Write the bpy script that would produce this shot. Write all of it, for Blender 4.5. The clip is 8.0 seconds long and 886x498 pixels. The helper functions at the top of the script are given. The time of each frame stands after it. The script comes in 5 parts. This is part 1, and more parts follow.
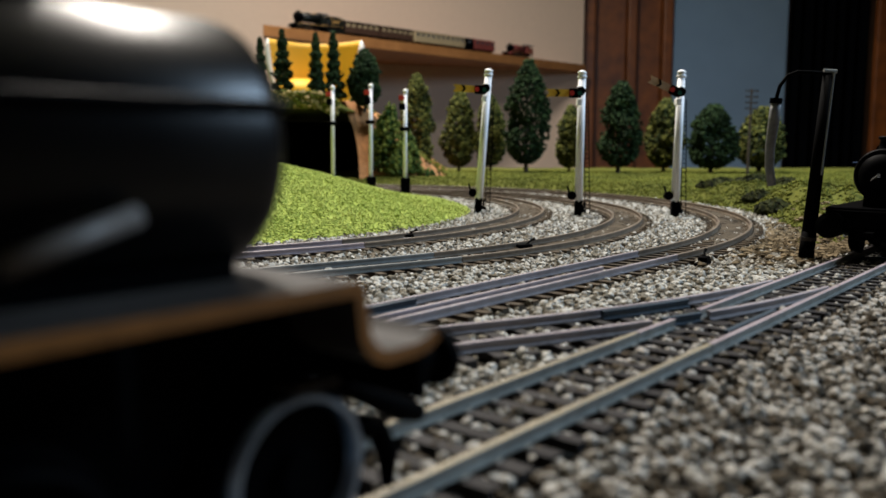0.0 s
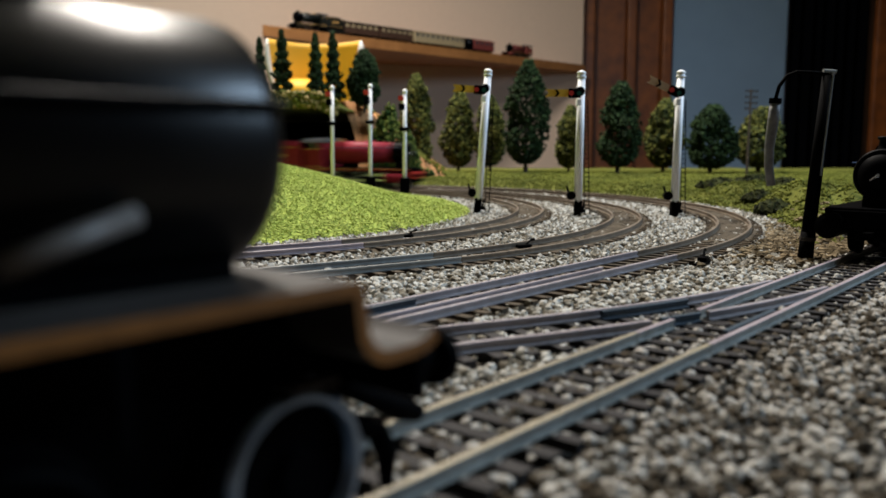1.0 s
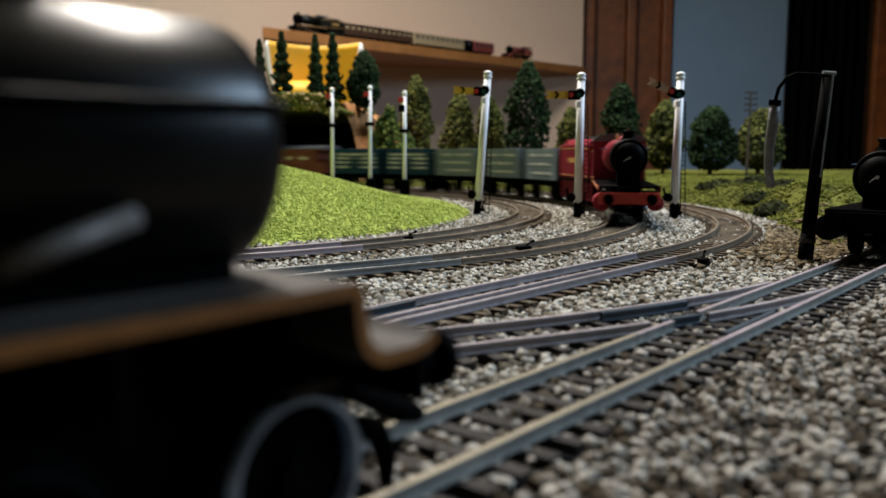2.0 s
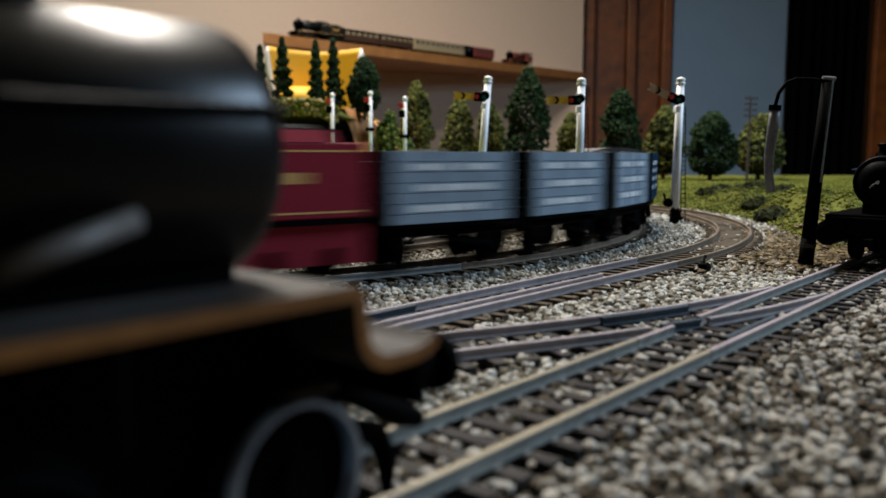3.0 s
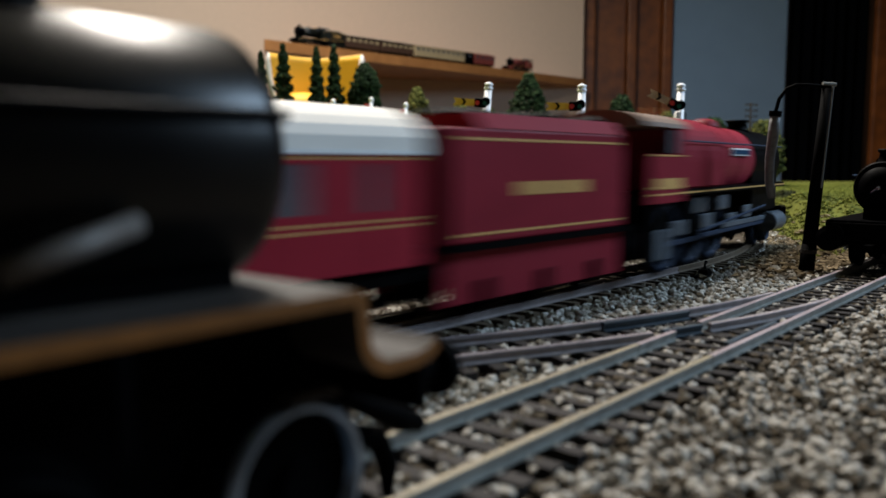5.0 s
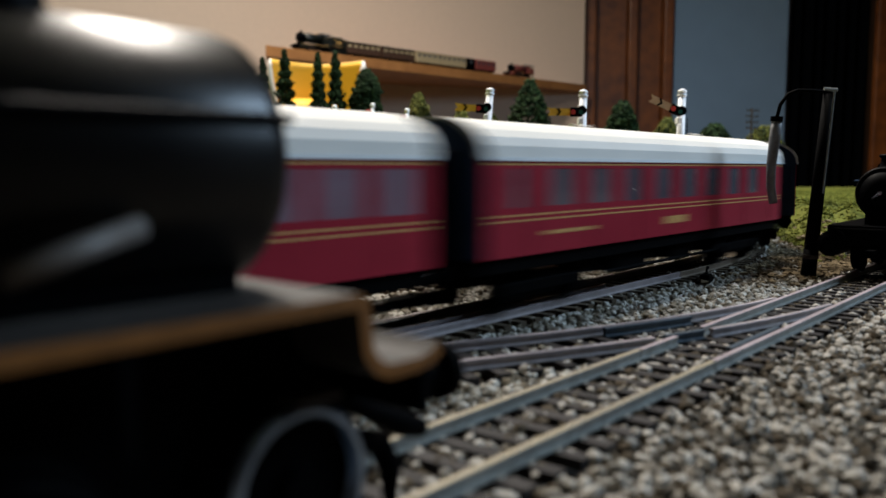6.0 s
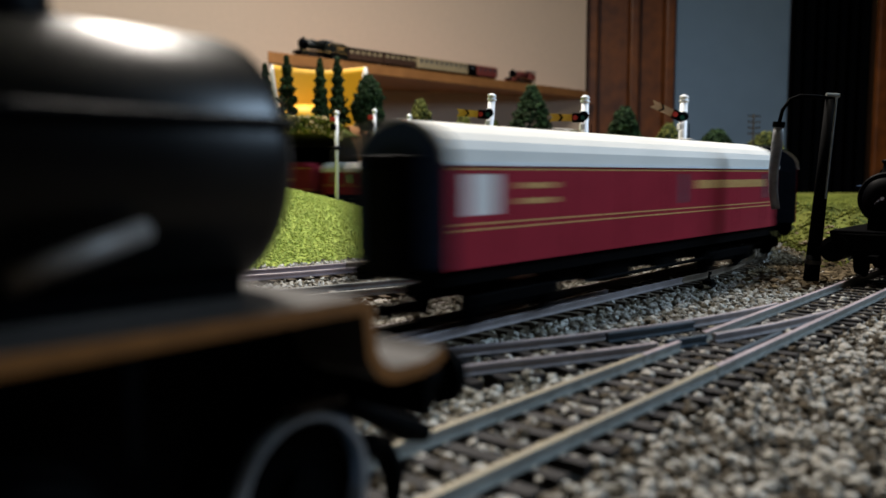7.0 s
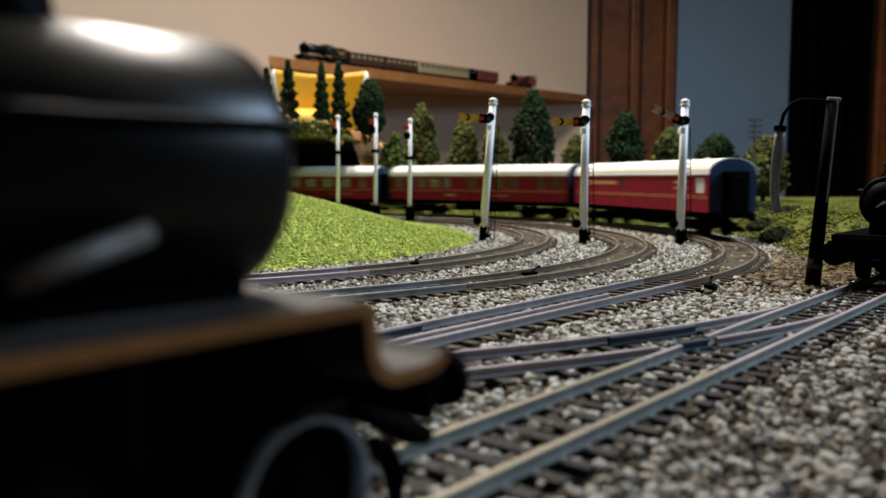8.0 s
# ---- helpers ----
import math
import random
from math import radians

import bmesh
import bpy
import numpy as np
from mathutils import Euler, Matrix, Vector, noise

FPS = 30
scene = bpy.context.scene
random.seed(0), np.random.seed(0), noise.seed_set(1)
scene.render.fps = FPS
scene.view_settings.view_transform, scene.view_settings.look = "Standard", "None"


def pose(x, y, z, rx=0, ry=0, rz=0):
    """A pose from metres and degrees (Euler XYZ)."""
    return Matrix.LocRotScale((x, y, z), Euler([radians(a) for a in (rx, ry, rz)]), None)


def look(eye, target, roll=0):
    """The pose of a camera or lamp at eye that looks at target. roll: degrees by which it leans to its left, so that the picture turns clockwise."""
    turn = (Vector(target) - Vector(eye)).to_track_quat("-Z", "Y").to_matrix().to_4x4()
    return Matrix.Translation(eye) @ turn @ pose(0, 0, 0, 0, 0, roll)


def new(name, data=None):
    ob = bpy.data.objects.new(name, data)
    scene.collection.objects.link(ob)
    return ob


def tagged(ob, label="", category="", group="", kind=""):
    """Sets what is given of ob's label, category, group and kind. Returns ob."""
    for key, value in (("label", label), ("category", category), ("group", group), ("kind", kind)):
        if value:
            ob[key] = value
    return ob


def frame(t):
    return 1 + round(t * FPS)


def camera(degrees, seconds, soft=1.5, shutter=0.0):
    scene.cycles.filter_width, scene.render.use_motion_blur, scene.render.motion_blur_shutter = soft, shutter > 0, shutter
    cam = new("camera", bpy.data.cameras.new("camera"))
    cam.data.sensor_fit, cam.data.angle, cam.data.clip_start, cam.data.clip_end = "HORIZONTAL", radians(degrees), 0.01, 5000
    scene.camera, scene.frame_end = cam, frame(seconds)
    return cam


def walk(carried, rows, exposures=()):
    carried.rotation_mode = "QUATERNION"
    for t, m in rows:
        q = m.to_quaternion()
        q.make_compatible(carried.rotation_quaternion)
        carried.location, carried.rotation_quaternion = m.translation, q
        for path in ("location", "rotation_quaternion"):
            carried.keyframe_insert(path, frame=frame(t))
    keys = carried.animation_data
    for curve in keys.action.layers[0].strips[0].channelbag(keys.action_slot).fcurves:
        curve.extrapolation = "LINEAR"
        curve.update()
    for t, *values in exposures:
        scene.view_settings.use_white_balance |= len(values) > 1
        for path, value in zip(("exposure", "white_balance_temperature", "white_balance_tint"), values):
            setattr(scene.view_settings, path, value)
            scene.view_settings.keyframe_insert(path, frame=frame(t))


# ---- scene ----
# ---- camera and its turn ----
MM = 0.001
EYE = Vector((0.0, 0.0, 0.044))
cam = camera(56.8, 8.0, soft=1.6, shutter=0.8)
cam.data.dof.use_dof = True
cam.data.dof.focus_distance = 0.33
cam.data.dof.aperture_fstop = 19.0
# seconds, degrees of pitch below level, degrees of turn to the left
TURNS = ((0.0, 7.00, 0.0), (0.5, 6.99, 0.0), (1.0, 6.99, -0.04), (1.5, 6.97, -0.05), (1.7, 6.95, -0.05), (2.8, 6.58, -0.06),
         (3.0, 6.53, -0.03), (3.5, 6.41, -0.02), (4.0, 6.31, -0.02), (4.5, 6.25, -0.02), (4.7, 6.22, -0.01),
         (5.8, 5.83, 0.10), (6.0, 5.77, 0.12), (6.5, 5.52, 0.17), (7.0, 5.40, 0.27), (7.5, 5.25, 0.28), (8.0, 5.13, 0.36))
# as it tips up, the camera also sinks by a millimetre and slides half as far to the left
walk(cam, [(t, pose(EYE.x - 0.0014 * y, EYE.y, EYE.z - 0.00048 * (7.0 - p), 90 - 7.0 + 1.10 * (7.0 - p), 0, 0.78 * y)) for t, p, y in TURNS], exposures=[(0.0, -0.2), (8.0, -0.2)])

# ---- light: two warm ceiling lamps, a cool window beside the camera, dim room ----
world = bpy.data.worlds.new("room_dark")
scene.world = world
world.use_nodes = True
world.node_tree.nodes["Background"].inputs[0].default_value = (0.55, 0.62, 0.75, 1)
world.node_tree.nodes["Background"].inputs[1].default_value = 0.005


def area_lamp(name, eye, target, size, power, colour):
    data = bpy.data.lights.new(name, "AREA")
    data.shape, data.size, data.energy, data.color = "DISK", size, power, colour
    ob = new(name, data)
    ob.matrix_world = look(eye, target)
    return ob


area_lamp("ceiling_lamp_light", (-0.38, 1.42, 1.54), (-0.06, 0.95, 0.0), 0.30, 62, (1.0, 0.925, 0.835))
area_lamp("ceiling_lamp_light", (0.04, 0.76, 1.32), (0.02, 0.50, 0.0), 0.16, 16, (1.0, 0.925, 0.835))
area_lamp("window_light", (1.12, 0.44, 0.76), (0.10, 0.44, 0.0), 0.5, 17.0, (0.55, 0.76, 1.0))


# ---- materials ----
def material(name, base, rough=0.6, metal=0.0, vary=0.25, grain=400.0, blotch=40.0, bump=0.0, second=None, coat=0.0, per_piece=0.0, spec=0.5, island=False):
    """A procedural surface: two scales of noise vary its base colour towards second, with bump and grain."""
    m = bpy.data.materials.new(name)
    m.use_nodes = True
    nt = m.node_tree
    n, l = nt.nodes, nt.links
    b = n["Principled BSDF"]
    b.inputs["Metallic"].default_value = metal
    b.inputs["Coat Weight"].default_value = coat
    b.inputs["Specular IOR Level"].default_value = spec
    co = n.new("ShaderNodeTexCoord")
    fine, wide = n.new("ShaderNodeTexNoise"), n.new("ShaderNodeTexNoise")
    for tex, s, d in ((fine, grain, 3), (wide, blotch, 4)):
        tex.inputs["Scale"].default_value, tex.inputs["Detail"].default_value = s, d
        l.new(co.outputs["Object"], tex.inputs["Vector"])
    mixv = n.new("ShaderNodeMath")
    mixv.operation = "MULTIPLY_ADD"
    mixv.inputs[1].default_value = 0.5
    l.new(fine.outputs["Fac"], mixv.inputs[0])
    half = n.new("ShaderNodeMath")
    half.operation = "MULTIPLY"
    half.inputs[1].default_value = 0.5
    l.new(wide.outputs["Fac"], half.inputs[0])
    l.new(half.outputs[0], mixv.inputs[2])
    fac = mixv.outputs[0]
    if per_piece:
        src = n.new("ShaderNodeNewGeometry").outputs["Random Per Island"] if island else n.new("ShaderNodeObjectInfo").outputs["Random"]
        add = n.new("ShaderNodeMath")
        add.operation = "MULTIPLY_ADD"
        add.inputs[1].default_value = per_piece
        l.new(src, add.inputs[0])
        sub = n.new("ShaderNodeMath")
        sub.operation = "SUBTRACT"
        sub.inputs[1].default_value = per_piece / 2
        l.new(fac, sub.inputs[0])
        l.new(sub.outputs[0], add.inputs[2])
        fac = add.outputs[0]
    ramp = n.new("ShaderNodeValToRGB")
    if second is None:
        second = tuple(c * (1 - vary) for c in base)
    ramp.color_ramp.elements[0].position, ramp.color_ramp.elements[1].position = 0.3, 0.7
    ramp.color_ramp.elements[0].color, ramp.color_ramp.elements[1].color = (*second, 1), (*base, 1)
    l.new(fac, ramp.inputs[0])
    l.new(ramp.outputs[0], b.inputs["Base Color"])
    rr = n.new("ShaderNodeMapRange")
    rr.inputs["To Min"].default_value, rr.inputs["To Max"].default_value = max(rough - 0.1, 0.02), min(rough + 0.1, 1.0)
    l.new(wide.outputs["Fac"], rr.inputs["Value"])
    l.new(rr.outputs[0], b.inputs["Roughness"])
    if bump:
        bp = n.new("ShaderNodeBump")
        bp.inputs["Strength"].default_value, bp.inputs["Distance"].default_value = 0.6, bump
        l.new(fine.outputs["Fac"], bp.inputs["Height"])
        l.new(bp.outputs[0], b.inputs["Normal"])
    return m


M_BLACK = material("black_engine_paint", (0.0013, 0.0014, 0.002), 0.5, spec=0.025, vary=0.4, grain=300, bump=0.00005)
M_BLACKM = material("matt_black_plastic", (0.0010, 0.0010, 0.0013), 0.7, vary=0.4, spec=0.02)
M_BOILER = material("dusty_black_boiler", (0.0018, 0.0016, 0.0015), 0.33, spec=0.26, grain=500, blotch=60, second=(0.0008, 0.0008, 0.0011))
M_FOOT = material("dusty_footplate", (0.055, 0.046, 0.04), 0.65, spec=0.2, vary=0.5, grain=700, second=(0.022, 0.019, 0.017))
M_COPPER = material("brown_lining_edge", (0.26, 0.100, 0.022), 0.6, spec=0.2, vary=0.5, grain=300)
M_WHEELRIM = material("steel_tyre", (0.55, 0.58, 0.62), 0.28, metal=1.0, vary=0.3)
M_RAIL = material("rail_steel", (0.38, 0.335, 0.35), 0.42, metal=0.15, vary=0.5, grain=260, blotch=30, second=(0.18, 0.15, 0.155))
M_TYRE = material("dark_steel_tyre", (0.32, 0.42, 0.58), 0.30, metal=1.0, vary=0.3)
M_RAILD = material("grimy_curve_rail", (0.20, 0.155, 0.11), 0.45, metal=0.1, vary=0.5, grain=260, blotch=30, second=(0.075, 0.055, 0.038))
M_STONED = material("grimy_ballast", (0.33, 0.315, 0.285), 0.85, grain=900, blotch=14, second=(0.055, 0.043, 0.028), per_piece=1.3, island=True, bump=0.0001, spec=0.12)
M_RUST = material("tarnished_rail_top", (0.30, 0.25, 0.155), 0.42, metal=0.3, vary=0.5, grain=260, blotch=25, second=(0.23, 0.205, 0.165))
M_SLEEPER = material("black_sleeper", (0.028, 0.025, 0.024), 0.65, vary=0.5, second=(0.012, 0.011, 0.011), per_piece=0.4, spec=0.12)
M_SLEEPER_DUSTY = material("earthy_sleeper", (0.075, 0.055, 0.035), 0.8, vary=0.5, second=(0.035, 0.028, 0.02), per_piece=0.4, spec=0.12)
M_STONE = material("granite_ballast", (0.46, 0.45, 0.41), 0.8, grain=900, blotch=25, second=(0.16, 0.14, 0.105), per_piece=0.9, island=True, bump=0.0001, spec=0.12)
M_BED = material("ballast_bed", (0.09, 0.08, 0.065), 0.95, grain=500, blotch=20, second=(0.03, 0.026, 0.022), bump=0.0006, spec=0.12)
M_GRASS = material("meadow_fibre", (0.36, 0.41, 0.10), 0.9, grain=300, blotch=30, second=(0.26, 0.33, 0.06), per_piece=0.10, island=True, spec=0.12)
M_GRASS2 = material("rough_grass_fibre", (0.155, 0.165, 0.026), 0.9, grain=300, blotch=14, second=(0.035, 0.046, 0.008), per_piece=0.15, island=True, spec=0.12)
M_TURF = material("turf_base", (0.13, 0.14, 0.022), 0.95, grain=400, blotch=15, second=(0.045, 0.05, 0.011), bump=0.001, spec=0.12)
M_MEADOW = material("meadow_turf_base", (0.345, 0.405, 0.095), 0.95, grain=400, blotch=30, second=(0.22, 0.29, 0.05), bump=0.0008, spec=0.1)
M_EARTH = material("bare_earth", (0.58, 0.27, 0.11), 0.9, spec=0.1, grain=300, blotch=25, second=(0.22, 0.12, 0.06), bump=0.0015)
M_LEAF = material("dark_leaf_clumps", (0.020, 0.040, 0.013), 0.85, grain=350, blotch=60, second=(0.006, 0.015, 0.005), per_piece=0.8, island=True, spec=0.12)
M_LEAF2 = material("olive_leaf_clumps", (0.13, 0.135, 0.032), 0.85, grain=350, blotch=60, second=(0.016, 0.024, 0.007), per_piece=0.8, island=True, spec=0.12)
M_BARK = material("bark", (0.05, 0.035, 0.022), 0.9, grain=500, bump=0.0003)
M_WHITE = material("white_signal_paint", (0.86, 0.87, 0.89), 0.42, vary=0.08, grain=200, blotch=50)
M_YELLOW = material("signal_yellow", (0.78, 0.46, 0.04), 0.5, vary=0.15)
M_RED = material("signal_red", (0.5, 0.03, 0.02), 0.4, vary=0.2)
M_GREEN = material("signal_green_glass", (0.01, 0.07, 0.05), 0.2, vary=0.2)
M_MAROON = material("maroon_coach_paint", (0.30, 0.020, 0.036), 0.45, spec=0.08, vary=0.22, grain=150, blotch=25)
M_CRIMSON = material("crimson_engine_paint", (0.24, 0.020, 0.034), 0.5, spec=0.08, vary=0.22, grain=150, blotch=25)
M_GOLD = material("gold_lining", (0.66, 0.39, 0.13), 0.45, vary=0.2)
M_ROOF = material("pale_roof_paint", (0.78, 0.75, 0.69), 0.55, spec=0.2, vary=0.18, grain=200, blotch=30)
M_ROOFG = material("grey_roof_paint", (0.075, 0.075, 0.078), 0.6, vary=0.3)
M_RAILSIDE = material("blue_grey_rail_side", (0.28, 0.285, 0.26), 0.5, metal=0.1, vary=0.5, grain=260, blotch=30, second=(0.12, 0.115, 0.10))
M_WEB = material("grimy_rail_web", (0.33, 0.29, 0.30), 0.5, metal=0.1, vary=0.5, grain=260, blotch=40, second=(0.18, 0.16, 0.155))
M_RAILG = material("dull_green_grey_rail", (0.24, 0.25, 0.24), 0.45, metal=0.1, vary=0.5, grain=260, blotch=30, second=(0.12, 0.125, 0.12))
M_RAILP = material("pinkish_rail_steel", (0.36, 0.30, 0.32), 0.42, metal=0.15, vary=0.5, grain=260, blotch=30, second=(0.22, 0.175, 0.18))
M_GLASSD = material("smoky_window", (0.10, 0.11, 0.13), 0.12, vary=0.4, coat=0.5)
M_WAGON = material("pale_grey_wagon", (0.25, 0.32, 0.39), 0.6, spec=0.15, vary=0.25, grain=200, blotch=40)
M_WAGONB = material("blue_wagon", (0.006, 0.055, 0.125), 0.5, spec=0.18, vary=0.3, grain=200, blotch=40)
M_LETTER = material("pale_lettering", (0.84, 0.86, 0.87), 0.6, vary=0.25)
M_COAL = material("coal", (0.008, 0.008, 0.009), 0.7, spec=0.08, grain=600, bump=0.0004)
M_BAUX = material("bauxite_van", (0.22, 0.045, 0.038), 0.6, vary=0.3)
M_WALL = material("cream_wall", (0.68, 0.535, 0.42), 0.9, vary=0.07, grain=60, blotch=3, bump=0.0004)
M_WOOD = material("brown_timber", (0.22, 0.068, 0.012), 0.5, vary=0.5, grain=25, blotch=5, second=(0.05, 0.014, 0.004))
M_SHELF = material("shelf_timber", (0.42, 0.19, 0.06), 0.5, vary=0.4, grain=25, blotch=8, second=(0.24, 0.10, 0.032))
M_BLUE = material("blue_panel", (0.165, 0.27, 0.41), 0.8, vary=0.12, grain=12, blotch=2)
M_DARK = material("dark_cloth_and_tunnel_dark", (0.0015, 0.002, 0.003), 0.95, spec=0.02, vary=0.3, grain=60, blotch=6)
M_YSHEET = material("yellow_plastic", (0.72, 0.38, 0.01), 0.6, vary=0.08, grain=20, blotch=6)
M_PAPER = material("white_card", (0.78, 0.77, 0.74), 0.7, vary=0.08)
M_FLOOR = material("room_floor", (0.20, 0.13, 0.08), 0.7, vary=0.3, grain=30, blotch=4)


# ---- mesh helpers ----
def part(name, bm, mat, parent=None, label="", smooth=False):
    me = bpy.data.meshes.new(name)
    bmesh.ops.recalc_face_normals(bm, faces=bm.faces[:])
    bm.to_mesh(me)
    bm.free()
    for m in (mat if isinstance(mat, (list, tuple)) else (mat,)):
        me.materials.append(m)
    if smooth:
        for p in me.polygons:
            p.use_smooth = True
    ob = new(name, me)
    if parent:
        ob.parent = parent
    if label:
        ob["label"] = label
    return ob


def raw(name, verts, faces, mat, parent=None):
    me = bpy.data.meshes.new(name)
    me.from_pydata(verts, [], faces)
    for m in (mat if isinstance(mat, (list, tuple)) else (mat,)):
        me.materials.append(m)
    ob = new(name, me)
    if parent:
        ob.parent = parent
    return ob


def box(bm, x0, x1, y0, y1, z0, z1, bevel=0.0):
    """A bevelled block between the given limits."""
    r = bmesh.ops.create_cube(bm, size=1.0)
    for v in r["verts"]:
        v.co = Vector((x0 + (v.co.x + 0.5) * (x1 - x0), y0 + (v.co.y + 0.5) * (y1 - y0), z0 + (v.co.z + 0.5) * (z1 - z0)))
    if bevel:
        es = list({e for v in r["verts"] for e in v.link_edges})
        bmesh.ops.bevel(bm, geom=es, offset=bevel, segments=2, affect="EDGES", profile=0.5)
    return bm


def boxed(*a, bevel=0.0):
    return box(bmesh.new(), *a, bevel=bevel)


def rod(bm, a, b, r0, r1=None, seg=12):
    """A round bar from a to b."""
    a, b = Vector(a), Vector(b)
    d = b - a
    m = Matrix.Translation((a + b) / 2) @ d.to_track_quat("Z", "Y").to_matrix().to_4x4()
    bmesh.ops.create_cone(bm, cap_ends=True, segments=seg, radius1=r0, radius2=r0 if r1 is None else r1, depth=d.length, matrix=m)
    return bm


def rodded(a, b, r0, r1=None, seg=12):
    return rod(bmesh.new(), a, b, r0, r1, seg)


def extruded(profile, x0, x1, bevel=0.0):
    """A (y, z) outline drawn out along x."""
    bm = bmesh.new()
    lo = [bm.verts.new((x0, y, z)) for y, z in profile]
    hi = [bm.verts.new((x1, y, z)) for y, z in profile]
    n = len(profile)
    bm.faces.new(lo[::-1]), bm.faces.new(hi)
    for i in range(n):
        bm.faces.new((lo[i], lo[(i + 1) % n], hi[(i + 1) % n], hi[i]))
    if bevel:
        bmesh.ops.bevel(bm, geom=bm.edges[:], offset=bevel, segments=1, affect="EDGES")
    return bm


def lathe(outline, axis_x=True, seg=32):
    """A turned body: outline of (along, radius), about x or z."""
    bm = bmesh.new()
    rings = []
    for s, r in outline:
        ring = []
        for i in range(seg):
            a = 2 * math.pi * i / seg
            c, d = r * math.cos(a), r * math.sin(a)
            ring.append(bm.verts.new((s, c, d) if axis_x else (c, d, s)))
        rings.append(ring)
    for p, q in zip(rings, rings[1:]):
        for i in range(seg):
            bm.faces.new((p[i], p[(i + 1) % seg], q[(i + 1) % seg], q[i]))
    bm.faces.new(rings[0][::-1]), bm.faces.new(rings[-1])
    return bm


def tube(pts, radii, seg=12):
    """A bent round bar through pts, one skin, with a radius at each."""
    bm = bmesh.new()
    pts = [Vector(p) for p in pts]
    if not isinstance(radii, (list, tuple)):
        radii = [radii] * len(pts)
    rings = []
    up = None
    for i, p in enumerate(pts):
        d = (pts[min(i + 1, len(pts) - 1)] - pts[max(i - 1, 0)]).normalized()
        if up is None:
            up = d.orthogonal().normalized()
        up = (up - d * up.dot(d)).normalized()
        side = d.cross(up)
        rings.append([bm.verts.new(p + (up * math.cos(2 * math.pi * k / seg) + side * math.sin(2 * math.pi * k / seg)) * radii[i]) for k in range(seg)])
    for a, b in zip(rings, rings[1:]):
        for k in range(seg):
            bm.faces.new((a[k], a[(k + 1) % seg], b[(k + 1) % seg], b[k]))
    bm.faces.new(rings[0][::-1]), bm.faces.new(rings[-1])
    return bm


def shifted(bm, x=0, y=0, z=0):
    bmesh.ops.translate(bm, vec=(x, y, z), verts=bm.verts[:])
    return bm


# ---- the lines: near straight, arc, far straight ----
TRACKS = {"outer": (-0.190, 0.562, 0.368, -0.703, 1.22), "middle": (-0.203, 0.555, 0.320, -0.97, 1.25), "inner": (-0.237, 0.576, 0.297, -1.01, 1.3)}
RAIL_TOP, SLEEPER_TOP, GAUGE = 0.004, 0.0018, 0.0165


def on_line(k, s, off=0.0):
    """Place and heading on a line, s metres past the start of its arc."""
    cx, cy, r, a0, a1 = TRACKS[k]
    length = r * (a1 - a0)
    a = a0 if s < 0 else a1 if s > length else a0 + s / r
    e = s if s < 0 else s - length if s > length else 0.0
    t, n = Vector((-math.sin(a), math.cos(a))), Vector((math.cos(a), math.sin(a)))
    return Vector((cx, cy)) + n * (r + off) + t * e, math.atan2(t.y, t.x)


YARD_P, YARD_A = Vector((0.0102, 0.1250)), math.radians(90 - 40.1)
YARD_T = Vector((math.cos(YARD_A), math.sin(YARD_A)))
YARD_N = Vector((-YARD_T.y, YARD_T.x))


def on_yard(s, off=0.0):
    return YARD_P + YARD_T * s + YARD_N * off, YARD_A


def siding_off(s):
    """How far the crossover lies from the yard line: it leaves it by the points and runs over to the outer line."""
    u = min(max(0.185 - s, 0.0), 0.2836)
    return 1.65 * u * u if u < 0.1418 else 0.0664 - 1.65 * (0.2836 - u) ** 2


def on_siding(s, off=0.0):
    d = 0.001
    g = (siding_off(s + d) - siding_off(s - d)) / (2 * d)
    p, a = on_yard(s, siding_off(s))
    a += math.atan(g)
    return p + Vector((-math.sin(a), math.cos(a))) * off, a


def sweep_rail(fn, s0, s1, off, step):
    """A rail with foot, web and head, drawn along a line."""
    prof = ((-1.1, 1.8), (1.1, 1.8), (1.1, 2.05), (0.35, 2.25), (0.35, 3.1), (0.65, 3.3), (0.65, 3.95), (0.5, 4.05), (-0.5, 4.05), (-0.65, 3.95), (-0.65, 3.3), (-0.35, 3.1), (-0.35, 2.25), (-1.1, 2.05))
    n = max(2, int((s1 - s0) / step) + 1)
    vs, fs, k = [], [], len(prof)
    for i in range(n):
        s = s0 + (s1 - s0) * i / (n - 1)
        p, a = fn(s, off)
        left = Vector((-math.sin(a), math.cos(a)))
        vs += [(p.x + left.x * y * MM, p.y + left.y * y * MM, z * MM) for y, z in prof]
    for i in range(n - 1):
        fs += [(i * k + j, i * k + (j + 1) % k, (i + 1) * k + (j + 1) % k, (i + 1) * k + j) for j in range(k)]
    fs += [tuple(range(k))[::-1], tuple(range((n - 1) * k, n * k))]
    return vs, fs


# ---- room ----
# walls out of view, coloured dark so that they bounce little light
M_WALLD = material("darkened_unseen_wall", (0.12, 0.10, 0.085), 0.9, vary=0.2, grain=40, blotch=3)


